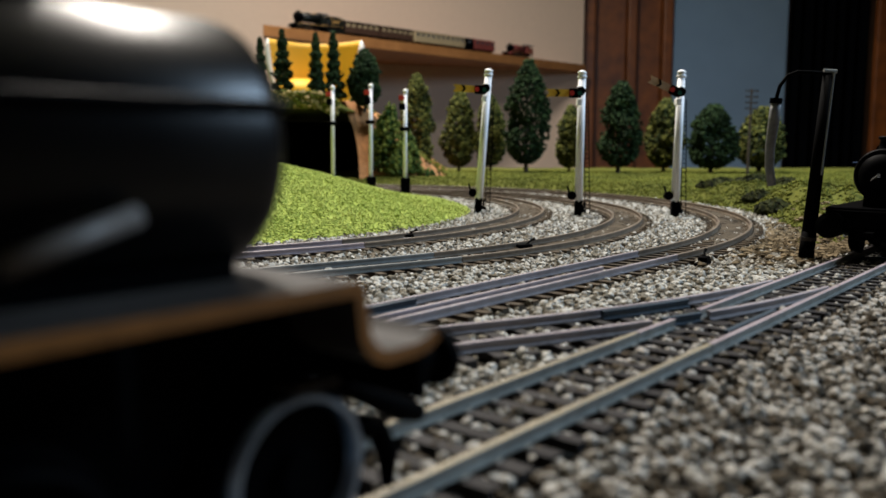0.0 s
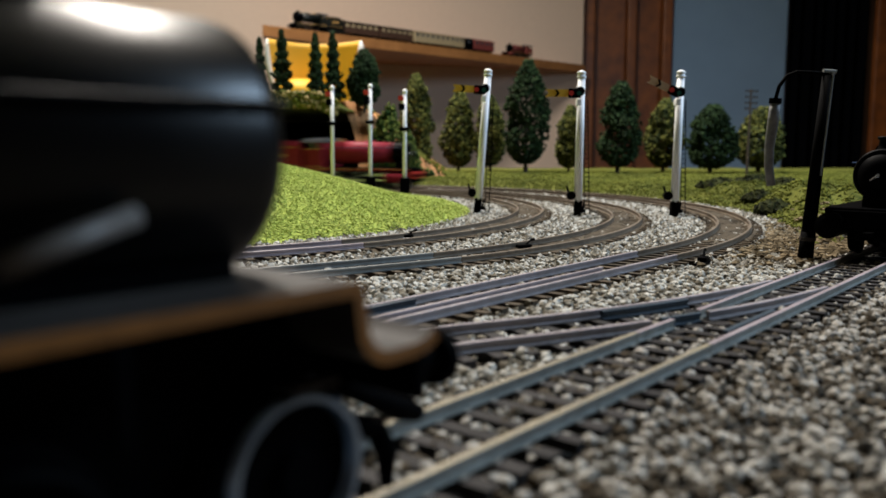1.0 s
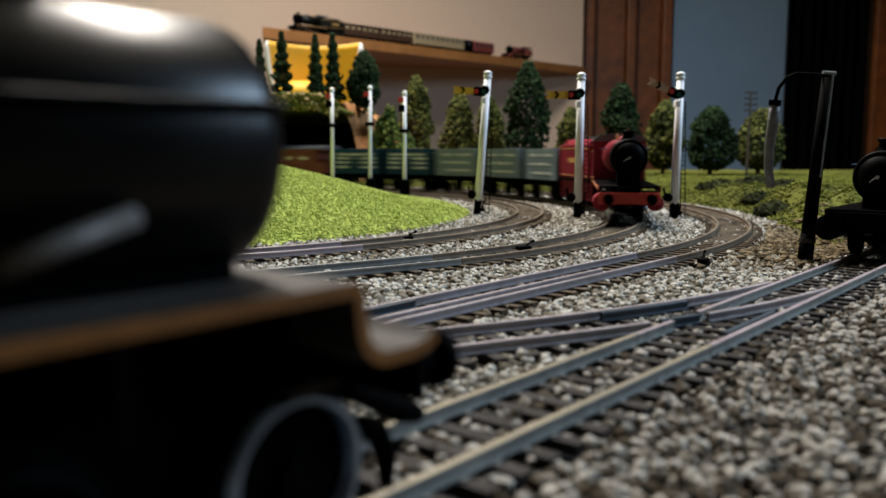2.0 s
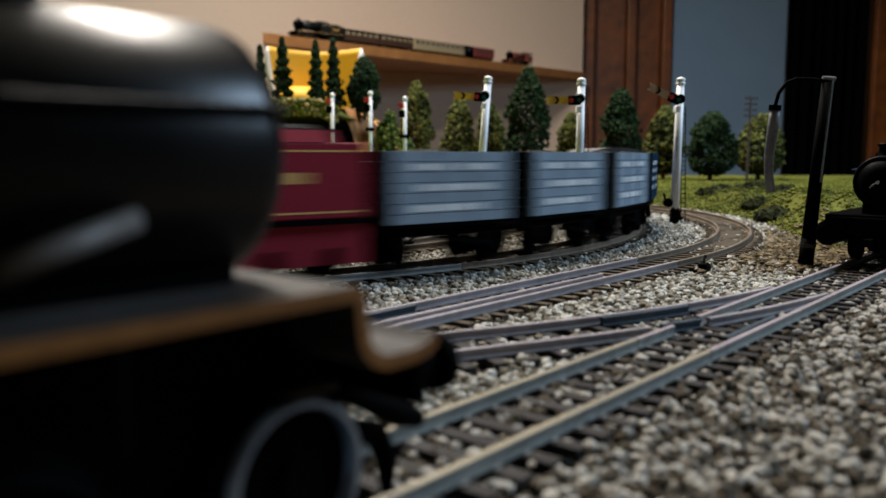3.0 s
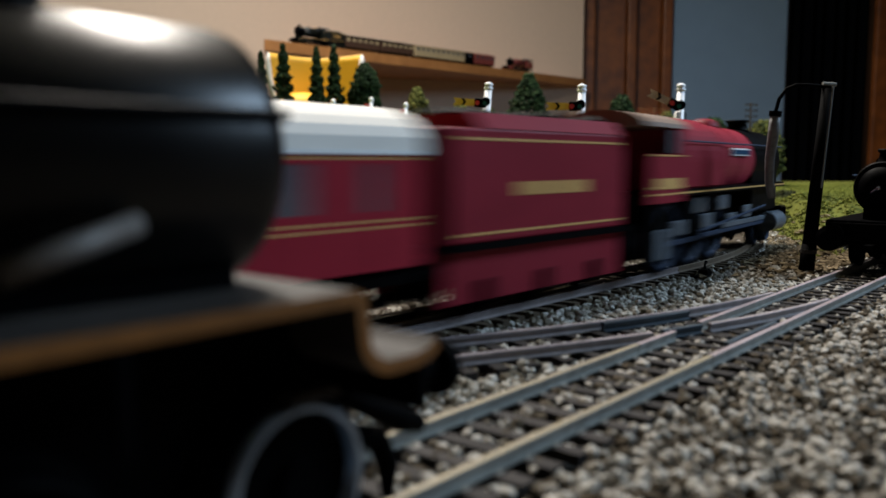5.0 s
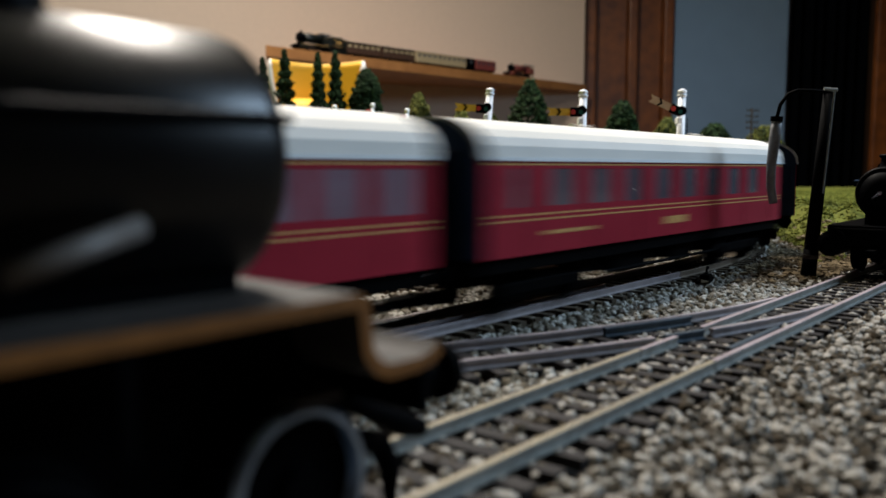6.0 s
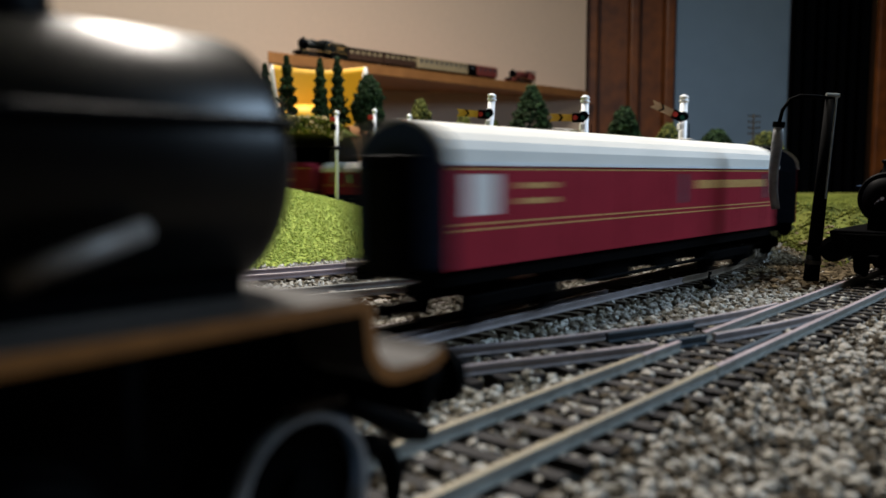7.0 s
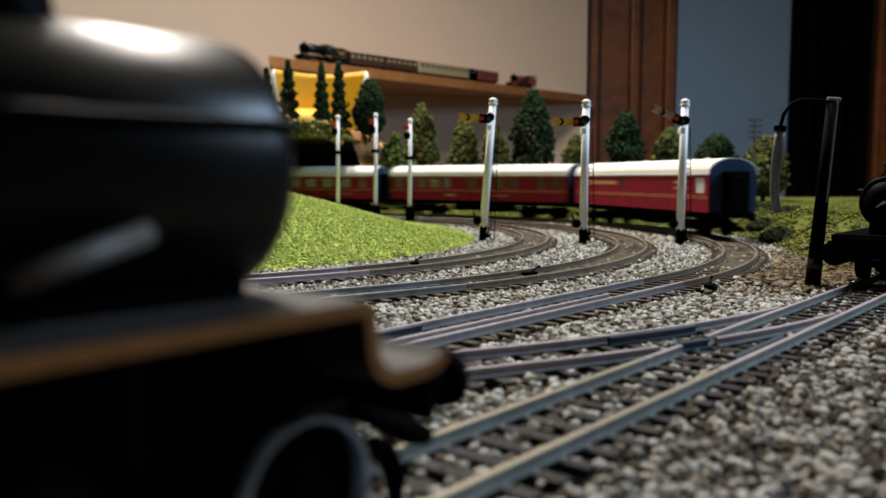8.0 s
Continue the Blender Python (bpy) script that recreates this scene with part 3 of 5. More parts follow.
def coach(label, kinds, lettering):
    """A maroon corridor coach; kinds gives what each bay of its side holds: w window, t toilet light, d door light, . panel."""
    c = tagged(new("coach"), label, "coach", "coaches of the passenger train")
    w, L = 0.0172, COACH_L
    z0, z1, z2 = 0.0165, 0.0418, 0.0525
    bays = len(kinds)
    step = (L - 0.006) / bays
    for sg in (-1, 1):
        bm = bmesh.new()
        # side panel with real openings, bay by bay
        y0, y1 = sg * w - 0.0006, sg * w + 0.0006
        box(bm, -L / 2, L / 2, y0, y1, z0, 0.0292)
        box(bm, -L / 2, L / 2, y0, y1, 0.0393, z1)
        x = -L / 2 + 0.003
        last = -L / 2
        lights = []
        for k in kinds:
            if k in "wtdgm":
                half = {"w": 0.0058, "t": 0.0058, "d": 0.0025, "g": 0.0045, "m": 0.0062}[k]
                cx = x + step / 2
                half = min(half, step * 0.42)
                box(bm, last, cx - half, y0, y1, 0.0292, 0.0393)
                last = cx + half
                lights.append((cx - half, cx + half, k))
            x += step
        box(bm, last, L / 2, y0, y1, 0.0292, 0.0393)
        side = part("side", bm, M_MAROON, c)
        for a, b, k in lights:
            pane = part("window", boxed(a, b, sg * w - 0.0004, sg * w + 0.0001, 0.0292, 0.0393), M_PAPER if k == "t" else M_GLASSB if k == "g" else M_MAROOND if k == "m" else M_GLASSD, side)
            if k == "w":
                part("vent_bar", boxed(a, b, sg * w - 0.0003, sg * w + 0.0005, 0.0362, 0.0367), M_LETTER, pane)
        for zz, th in ((0.0402, 0.00035), (0.0270, 0.00036), (0.0256, 0.00036)):
            part("gold_line", boxed(-L / 2 + 0.001, L / 2 - 0.001, sg * (w + 0.0006) - 0.00012, sg * (w + 0.0006) + 0.00012, zz, zz + th), M_GOLD, side)
        rng = random.Random(5)
        for x0, x1, a, b in lettering:
            bars(side, M_GOLD, x0 * L - L / 2, x1 * L - L / 2, a, b, sg * (w + 0.0006), rng)
        for i in range(7):
            xx = -L / 2 + 0.02 + i * 0.031
            part("door_seam", boxed(xx - 0.00012, xx + 0.00012, sg * (w + 0.0006) - 0.0001, sg * (w + 0.0006) + 0.0001, z0 + 0.001, z1 - 0.002), M_BLACKM, side)
        part("gutter", boxed(-L / 2, L / 2, sg * (w + 0.0010) - 0.0003, sg * (w + 0.0010) + 0.0003, z1 - 0.0006, z1 + 0.0003), M_LETTER, c)
    prof = roof_profile(w + 0.0011, z1, z2)
    part("roof", extruded(prof, -L / 2 - 0.0005, L / 2 + 0.0005), M_ROOF, c, smooth=False)
    for i in range(5):
        part("roof_vent", lathe([(z2 - 0.0008, 0.0016), (z2 + 0.0006, 0.0016), (z2 + 0.001, 0.0009)], False, 10), M_ROOF, c).location = (-L / 2 + 0.025 + i * 0.044, 0.004 * (-1) ** i, -0.0004)
    for sg in (-1, 1):
        e = sg * L / 2
        bm = extruded([(w * math.cos(math.pi * i / 12), z1 + (z2 - z1 - 0.0006) * math.sin(math.pi * i / 12)) for i in range(13)] + [(-w, z0), (w, z0)], e - 0.001, e + 0.001)
        # the front end is black: the gap's shade is put into its colour
        end = part("end", bm, M_DARKEND if sg < 0 else M_BLACKM, c, "dark blue coach end" if sg < 0 else "coach end blackened for the shade between coaches")
        part("gangway", boxed(min(e, e + sg * 0.0070), max(e, e + sg * 0.0070), -0.0085, 0.0085, 0.014, 0.0438, bevel=0.0010), M_BLACKM, end)
        part("gangway_door", boxed(min(e + sg * 0.0065, e + sg * 0.0077), max(e + sg * 0.0065, e + sg * 0.0077), -0.0050, 0.0050, 0.016, 0.0405, bevel=0.0004), M_BLACK, end)
        for y in (-0.0125, 0.0125):
            part("step_iron", boxed(e, e + sg * 0.0008, y - 0.0022, y + 0.0022, 0.022, 0.040, bevel=0.0004), M_DARKRELIEF, end)
        buffers(c, e, 0.0135, sg)
    bm = boxed(-L / 2, L / 2, -w + 0.001, w - 0.001, 0.0125, 0.0165)
    part("underframe", bm, M_BLACKM, c)
    part("battery_box", boxed(-0.035, -0.008, -0.013, 0.013, 0.0055, 0.0125, bevel=0.001), M_BLACKM, c)
    part("battery_box", boxed(0.008, 0.028, -0.013, 0.013, 0.0065, 0.0125, bevel=0.001), M_BLACKM, c)
    for y in (-0.0135, 0.0135):
        part("truss_rod", tube([(-0.06, y, 0.0125), (-0.045, y, 0.007), (0.045, y, 0.007), (0.06, y, 0.0125)], 0.0006, 8), M_BLACKM, c)
    for x in (-0.075, 0.075):
        bogie(c, x, 0.034)
    for sg in (-1, 1):
        part("coupling", boxed(sg * L / 2, sg * (L / 2 + 0.0095), -0.0025, 0.0025, 0.0045, 0.0070, bevel=0.0004), M_BLACKM, c)
    return c


def open_wagon(body, label, rng, letter_rows):
    """A seven-plank open wagon with each plank, straps, coal and lettering bars."""
    c = tagged(new("coal_wagon"), label, "wagon", "wagons of the goods train")
    L, w = 0.054, 0.0152
    z0, z1 = 0.0165, 0.0415
    n = 7
    for sg in (-1, 1):
        for i in range(n):
            a, b = z0 + (z1 - z0) * i / n, z0 + (z1 - z0) * (i + 1) / n - 0.00025
            part("plank", boxed(-L / 2, L / 2, sg * w - 0.0008, sg * w + 0.0008, a, b), body, c)
            part("end_plank", boxed(sg * L / 2 - 0.0008, sg * L / 2 + 0.0008, -w + 0.0009, w - 0.0009, a, b), M_BLACKM, c)
        for x in (-L / 2 + 0.001, -0.0085, 0.0085, L / 2 - 0.001):
            part("strap", boxed(x - 0.0008, x + 0.0008, sg * (w + 0.001) - 0.0003, sg * (w + 0.001) + 0.0003, z0, z1, bevel=0.0002), body, c)
        for x0, x1, row in letter_rows:
            zz = z0 + (z1 - z0) * (row + 0.15) / n
            bars(c, M_LETTER, x0 * L - L / 2, x1 * L - L / 2, zz, zz + (z1 - z0) / n * 0.62, sg * (w + 0.0009), rng)
        buffers(c, sg * (L / 2 - 0.0008), 0.0135, sg)
    part("floor", boxed(-L / 2, L / 2, -w, w, z0 - 0.0015, z0), M_BLACKM, c)
    vs, fs = [], []
    nx, ny = 14, 8
    for j in range(ny):
        for i in range(nx):
            x, y = -L / 2 + 0.001 + (L - 0.002) * i / (nx - 1), -w + 0.001 + 2 * (w - 0.001) * j / (ny - 1)
            vs.append((x, y, z1 - 0.003 + 0.0035 * math.sin(math.pi * i / (nx - 1)) * math.sin(math.pi * j / (ny - 1)) + rng.uniform(-0.0007, 0.0007)))
    fs = [(j * nx + i, j * nx + i + 1, (j + 1) * nx + i + 1, (j + 1) * nx + i) for j in range(ny - 1) for i in range(nx - 1)]
    raw("coal_load", vs, fs, M_COAL, c)
    chassis(c, L, w)
    return c


def chassis(c, L, w):
    part("solebar", boxed(-L / 2, L / 2, -w + 0.003, w - 0.003, 0.0115, 0.0150), M_BLACKM, c)
    for y in (-0.0122, 0.0122):
        for x in (-0.019, 0.019):
            bm = boxed(x - 0.0035, x + 0.0035, y - 0.0008, y + 0.0008, 0.0075, 0.0120, bevel=0.0004)
            part("axle_guard", box(bm, x - 0.0018, x + 0.0018, y - 0.0012, y + 0.0012, 0.0045, 0.0085, bevel=0.0004), M_BLACKM, c)
        part("brake_lever", rodded((-0.026, y * 1.08, 0.0055), (0.0, y * 1.08, 0.0105), 0.0006), M_BLACKM, c)
    for x in (-0.019, 0.019):
        for y in (-0.0083, 0.0083):
            wheel(c, x, y, 0.0058)


def brake_van():
    c = tagged(new("brake_van"), "red-brown goods brake van with grey roof", "van", "wagons of the goods train")
    L, w, z0, z1, z2 = 0.066, 0.0155, 0.0165, 0.0408, 0.0455
    for sg in (-1, 1):
        for i in range(9):
            a, b = z0 + (z1 - z0) * i / 9, z0 + (z1 - z0) * (i + 1) / 9 - 0.0002
            part("plank", boxed(-L / 2 + 0.009, L / 2 - 0.009, sg * w - 0.0007, sg * w + 0.0007, a, b), M_BAUX, c)
        part("side_lookout", boxed(-0.004, 0.004, sg * w, sg * (w + 0.0025), 0.026, z1, bevel=0.0004), M_BAUX, c)
        for e in (-1, 1):
            part("veranda_rail", boxed(min(e * (L / 2 - 0.009), e * L / 2), max(e * (L / 2 - 0.009), e * L / 2), sg * w - 0.0006, sg * w + 0.0006, z0, 0.027), M_BAUX, c)
            part("veranda_post", boxed(e * L / 2 - 0.0008, e * L / 2 + 0.0008, sg * w - 0.0008, sg * w + 0.0008, 0.027, z1), M_BAUX, c)
        part("cabin_end", boxed(sg * (L / 2 - 0.010), sg * (L / 2 - 0.009), -w, w, z0, z1), M_BAUX, c)
        part("end_panel", boxed(sg * L / 2 - 0.0007, sg * L / 2 + 0.0007, -w + 0.001, w - 0.001, z0, 0.028), M_BAUX, c)
        part("lamp_bracket", boxed(sg * (L / 2 - 0.0085), sg * (L / 2 - 0.0075), -0.003, 0.003, 0.030, 0.036), M_GLASSD, c)
        bars(c, M_LETTER, -0.012, 0.012, 0.0305, 0.0335, sg * (w + 0.0008), random.Random(3))
        buffers(c, sg * L / 2, 0.0135, sg)
        part("footboard", boxed(-L / 2 + 0.003, L / 2 - 0.003, sg * 0.0155 - 0.002, sg * 0.0155 + 0.002, 0.0068, 0.0076), M_BLACKM, c)
    part("floor", boxed(-L / 2, L / 2, -w, w, z0 - 0.0015, z0), M_BLACKM, c)
    part("roof", extruded(roof_profile(w + 0.0012, z1, z2), -L / 2 - 0.002, L / 2 + 0.002), M_ROOFG, c)
    part("chimney", rodded((0.008, 0.006, z2 - 0.003), (0.008, 0.006, z2 + 0.005), 0.0012), M_BLACKM, c)
    chassis(c, L, w)
    return c


def engine(label, L, paint, boiler_r, boiler_z, plate_z, drivers, driver_r, lead, smokebox, cab, plate_w=0.0165, boxy=False, beam=M_RED, deflect=False, rim=M_WHEELRIM, nameplate=False, cylinder=None, cab_top=None, roof=None):
    """A steam engine, front towards +x at x = L / 2."""
    e = tagged(new("steam_locomotive"), label, "locomotive")
    f, b = L / 2, -L / 2
    r, zc = boiler_r, boiler_z
    fb = b + cab
    zt = cab_top or zc + r * 0.95
    sb = f - 0.013
    # boiler with firebox, bands and smokebox
    part("boiler", shifted(lathe([(fb, r * 1.10), (fb + 0.03, r * 1.08), (sb - smokebox, r * 0.98)], True, 40), 0, 0, zc), paint, e, smooth=True)
    if boxy:
        part("firebox", extruded([(r * 1.12 * math.cos(math.pi * i / 12), zc + r * 1.12 * math.sin(math.pi * i / 12)) for i in range(13)] + [(-r * 1.12, plate_z), (r * 1.12, plate_z)], fb, fb + 0.05, 0.0008), paint, e)
    smb = part("smokebox", shifted(lathe([(sb - smokebox, r * 0.99), (sb - 0.0008, r * 0.99), (sb, r * 0.94)], True, 40), 0, 0, zc), M_BLACK, e, smooth=False)
    part("smokebox_door", shifted(lathe([(sb, r * 0.80), (sb + 0.0012, r * 0.76), (sb + 0.0024, r * 0.4), (sb + 0.0028, r * 0.1)], True, 32), 0, 0, zc), M_BLACK, smb, smooth=True)
    bm = bmesh.new()
    rod(bm, (sb + 0.002, -0.003, zc - 0.002), (sb + 0.0045, 0.0, zc), 0.0005), rod(bm, (sb + 0.002, 0, zc), (sb + 0.005, 0, zc), 0.0007)
    part("door_dart", bm, M_WHEELRIM, smb)
    part("saddle", boxed(sb - smokebox * 0.9, sb - 0.001, -r * 0.6, r * 0.6, plate_z - 0.002, zc - r * 0.6), M_BLACK, e)
    part("chimney", shifted(lathe([(zc + r * 0.9, r * 0.42), (zc + r * 1.02, r * 0.34), (zc + r + 0.003, r * 0.30), (zc + r + 0.0038, r * 0.38), (zc + r + 0.0046, r * 0.36)], False, 24), sb - smokebox * 0.55, 0, 0), M_BLACK, e, smooth=True)
    part("dome", shifted(lathe([(zc + r * 0.9, r * 0.45), (zc + r * 1.02, r * 0.38), (zc + r * 1.15, r * 0.32), (zc + r * 1.22, r * 0.14)], False, 24), (fb + sb) / 2, 0, 0), paint, e, smooth=True)
    bm = bmesh.new()
    for y in (-0.0025, 0.0025):
        rod(bm, (fb + 0.012, y, zc + r), (fb + 0.012, y, zc + r * 1.1 + 0.003), 0.0009)
    part("safety_valves", bm, M_GOLD, e)
    for i in range(4):
        x = fb + 0.03 + (sb - smokebox - fb - 0.03) * i / 3
        part("boiler_band", shifted(lathe([(x - 0.0004, r * 1.0), (x - 0.0004, r * 1.085 - 0.03 * r * i), (x + 0.0004, r * 1.085 - 0.03 * r * i), (x + 0.0004, r * 1.0)], True, 40), 0, 0, zc), paint, e)
    pf = sb if nameplate else f - 0.006
    for sg in (-1, 1):
        bm = bmesh.new()
        rod(bm, (fb + 0.004, sg * (r * 1.08 + 0.0008), zc + r * 0.45), (sb - 0.002, sg * (r * 1.0 + 0.0008), zc + r * 0.45), 0.00035, None, 8)
        part("handrail", bm, M_DARKRELIEF, e)
        part("running_plate", boxed(b + 0.002, pf, min(sg * r * 0.45, sg * plate_w), max(sg * r * 0.45, sg * plate_w), plate_z - 0.0012, plate_z, bevel=0.0002), M_BLACK, e)
        val = part("valance", boxed(b + 0.002, pf, sg * plate_w - 0.0004, sg * plate_w + 0.0004, plate_z - (0.0022 if nameplate else 0.0030), plate_z - 0.0004), M_BLACK if nameplate else paint, e)
        part("gold_line", boxed(b + 0.002, pf, sg * (plate_w + 0.0005) - 0.00015, sg * (plate_w + 0.0005) + 0.00015, plate_z - 0.0014, plate_z - 0.0008), M_GOLD if paint is not M_BLACK else M_BLACK, val)
        # cab
        cab_ob = part("cab_side", boxed(b, fb, sg * plate_w - 0.0006, sg * plate_w + 0.0006, plate_z - 0.004, zt - r * 0.6), paint, e)
        part("cab_upper", boxed(fb - 0.006, fb, sg * plate_w - 0.0006, sg * plate_w + 0.0006, zt - r * 0.6, zt), paint, e)
        part("cab_window", boxed(fb - 0.013, fb - 0.006, sg * plate_w - 0.0003, sg * plate_w + 0.0003, zt - r * 0.57, zt - r * 0.05), M_GLASSD, e)
        for zz in (plate_z + 0.001, zt - r * 0.65):
            part("cab_line", boxed(b + 0.001, fb - 0.001, sg * (plate_w + 0.0007) - 0.00015, sg * (plate_w + 0.0007) + 0.00015, zz, zz + 0.0005), M_GOLD if paint is not M_BLACK else M_BLACK, cab_ob)
        if deflect:
            part("smoke_deflector", boxed(sb - 0.022, sb + 0.003, sg * plate_w * 0.92 - 0.0004, sg * plate_w * 0.92 + 0.0004, plate_z, zc + r * 0.7, bevel=0.0003), M_BLACK, e)
        if nameplate:
            part("smokebox_casing", boxed(sb - smokebox, sb - 0.001, sg * 0.0125 - 0.001, sg * 0.0125 + 0.001, 0.0165, zc + 0.002, bevel=0.0006), M_BLACK, e)
            for sx, zz in ((0.034, 0.013), (0.066, 0.014), (0.100, 0.0125), (0.124, 0.015)):
                part("gear_bracket", boxed(b + sx, b + sx + 0.013, sg * 0.0128 - 0.0007, sg * 0.0128 + 0.0007, zz, zz + 0.0055, bevel=0.0005), M_STEELB, e)
            part("trailing_frame", boxed(b + 0.006, b + 0.026, sg * 0.0135 - 0.0008, sg * 0.0135 + 0.0008, 0.006, 0.0165, bevel=0.0006), M_STEELB, e)
            for sx in (0.052, 0.082):
                part("sand_box", boxed(b + sx, b + sx + 0.012, sg * 0.0140 - 0.001, sg * 0.0140 + 0.001, 0.0205, 0.0265, bevel=0.0006), M_STEELB, e)
            pl = part("nameplate", boxed((fb + sb) / 2 - 0.012, (fb + sb) / 2 + 0.014, sg * (r * 1.05) - 0.0005, sg * (r * 1.05) + 0.0005, zc + r * 0.12, zc + r * 0.33, bevel=0.0002), M_LETTER, e)
            part("blue_field", boxed((fb + sb) / 2 - 0.0115, (fb + sb) / 2 + 0.0135, sg * (r * 1.05) - 0.0007, sg * (r * 1.05) + 0.0007, zc + r * 0.16, zc + r * 0.29), M_WAGONB, pl)
            part("number_panel", boxed(b + 0.006, fb - 0.003, sg * (plate_w + 0.0007) - 0.00012, sg * (plate_w + 0.0007) + 0.00012, plate_z + 0.0006, plate_z + 0.0042), M_GOLD, cab_ob)
        # cylinders, rods
        cx = f - lead * 0.55
        part("cylinder", shifted(lathe([(cx - 0.010, 0.0048), (cx + 0.010, 0.0048), (cx + 0.0108, 0.003)], True, 20), 0, sg * 0.0145, 0.0110), cylinder or paint, e, smooth=False)
        xs = [b + cab * 0.7 + driver_r + i * driver_r * 2.08 for i in range(drivers)]
        steel = M_DARKRELIEF if nameplate else M_WHEELRIM
        part("coupling_rod", boxed(xs[0] - 0.002, xs[-1] + 0.002, sg * 0.0118 - 0.0005, sg * 0.0118 + 0.0005, driver_r - 0.0035, driver_r - 0.0017, bevel=0.0002), steel, e)
        part("connecting_rod", boxed(xs[len(xs) // 2], cx - 0.008, sg * 0.0132 - 0.0005, sg * 0.0132 + 0.0005, driver_r - 0.0025, driver_r - 0.0008, bevel=0.0002), steel, e)
        part("slide_bar", boxed(xs[-1] + 0.002, cx - 0.006, sg * 0.0136 - 0.0006, sg * 0.0136 + 0.0006, 0.0125, 0.0145, bevel=0.0002), M_STEELB if nameplate else steel, e)
        part("radius_rod", rodded((xs[len(xs) // 2], sg * 0.0135, driver_r), (cx - 0.010, sg * 0.0135, driver_r + 0.006), 0.0006), steel, e)
        for x in xs:
            wheel(e, x, sg * 0.0085, driver_r, rim=rim, name="driving_wheel")
        for dx in ((0.012, 0.034) if lead > 0.03 else (0.015,)):
            wheel(e, f - dx - 0.004, sg * 0.0085, 0.0062, rim=rim, name="bogie_wheel")
        part("step", boxed(b + 0.004, b + 0.010, sg * 0.0155 - 0.001, sg * 0.0155 + 0.001, 0.006, plate_z - 0.003), M_BLACKM, e)
    part("frames", boxed(b + 0.004, f - 0.004, -0.0060, 0.0060, 0.006, plate_z - 0.001), M_BLACKM, e)
    part("cab_front", boxed(fb - 0.001, fb, -plate_w, plate_w, plate_z, zt), paint, e)
    part("cab_roof", extruded([((plate_w + 0.001) * math.cos(math.pi * i / 12), zt + 0.0055 * math.sin(math.pi * i / 12)) for i in range(13)], b - 0.004, fb + 0.002), roof or (M_ROOFG if paint is not M_BLACK else M_BLACK), e)
    part("buffer_beam", boxed(f - 0.006, f - 0.0035, -0.0165, 0.0165, 0.0105, 0.0170, bevel=0.0004), beam, e)
    part("front_plate", extruded([(-0.016, 0.0), (0.016, 0.0), (0.016, 0.001), (-0.016, 0.001)], f - 0.013, f - 0.004), M_BLACK, e).location = (0, 0, min(plate_z, 0.0178) - 0.001)
    buffers(e, f - 0.0035, 0.0135)
    part("coupling", boxed(f - 0.004, f + 0.004, -0.0015, 0.0015, 0.008, 0.0095), M_BLACKM, e)
    return e


def tender(label, L, paint, z1):
    e = tagged(new("tender"), label, "tender")
    w, b, f = 0.0158, -L / 2, L / 2
    part("tank", boxed(b, f, -w, w, 0.0195, z1, bevel=0.0007), paint, e)
    part("coal_guard", extruded([(-w, z1), (-w * 0.82, z1 + 0.004), (w * 0.82, z1 + 0.004), (w, z1)], b + 0.012, f - 0.002), paint, e)
    rng = random.Random(9)
    bm = bmesh.new()
    for i in range(40):
        bmesh.ops.create_icosphere(bm, subdivisions=1, radius=rng.uniform(0.0015, 0.003), matrix=Matrix.Translation((rng.uniform(b + 0.016, f - 0.006), rng.uniform(-0.010, 0.010), z1 + 0.0035)))
    part("coal", bm, M_COAL, e)
    part("footplate", boxed(b - 0.001, f + 0.002, -w - 0.0008, w + 0.0008, 0.0178, 0.0195), M_BLACK, e)
    for sg in (-1, 1):
        part("frame_side", extruded([(sg * 0.0128, 0.0178), (sg * 0.0140, 0.0178), (sg * 0.0140, 0.0045), (sg * 0.0128, 0.0045)], b, f), paint, e)
        for i in range(3):
            x = b + L * (0.18 + 0.32 * i)
            part("axlebox", boxed(x - 0.0022, x + 0.0022, sg * 0.0145 - 0.0008, sg * 0.0145 + 0.0008, 0.004, 0.010, bevel=0.0004), M_BLACKM, e)
            wheel(e, x, sg * 0.0083, 0.0066)
        for x0, x1, za, zb in ((b + 0.003, f - 0.003, 0.0215, 0.0221), (b + 0.003, f - 0.003, z1 - 0.003, z1 - 0.0024)):
            part("gold_line", boxed(x0, x1, sg * (w + 0.0001) - 0.0001, sg * (w + 0.0001) + 0.0001, za, zb), M_GOLD, e)
        bars(e, M_GOLD, -L * 0.18, L * 0.24, 0.031, 0.0345, sg * (w + 0.0001), random.Random(4))
    buffers(e, b, 0.0135, -1)
    part("coupling", boxed(b - 0.005, f + 0.006, -0.0015, 0.0015, 0.006, 0.008), M_BLACKM, e)
    return e


goods_engine = engine("crimson goods steam locomotive with black smokebox", 0.126, M_CRIMSON, 0.0105, 0.0360, 0.0205, 3, 0.0100, 0.040, 0.018, 0.022)
goods_tender = tender("crimson tender with gold lining and coal", 0.066, M_CRIMSON, 0.0440)
RNG = random.Random(11)
GREY_ROWS = ((0.18, 0.45, 5), (0.55, 0.85, 5), (0.18, 0.80, 3), (0.25, 0.85, 1))
BLUE_ROWS = ((0.12, 0.88, 5), (0.10, 0.42, 3.9), (0.58, 0.92, 3.9), (0.10, 0.40, 2.7), (0.60, 0.92, 2.7), (0.10, 0.38, 1.4), (0.62, 0.92, 1.4))
wagons = [open_wagon(M_WAGON, "pale grey seven-plank coal wagon with faded lettering", RNG, GREY_ROWS) for _ in range(3)]
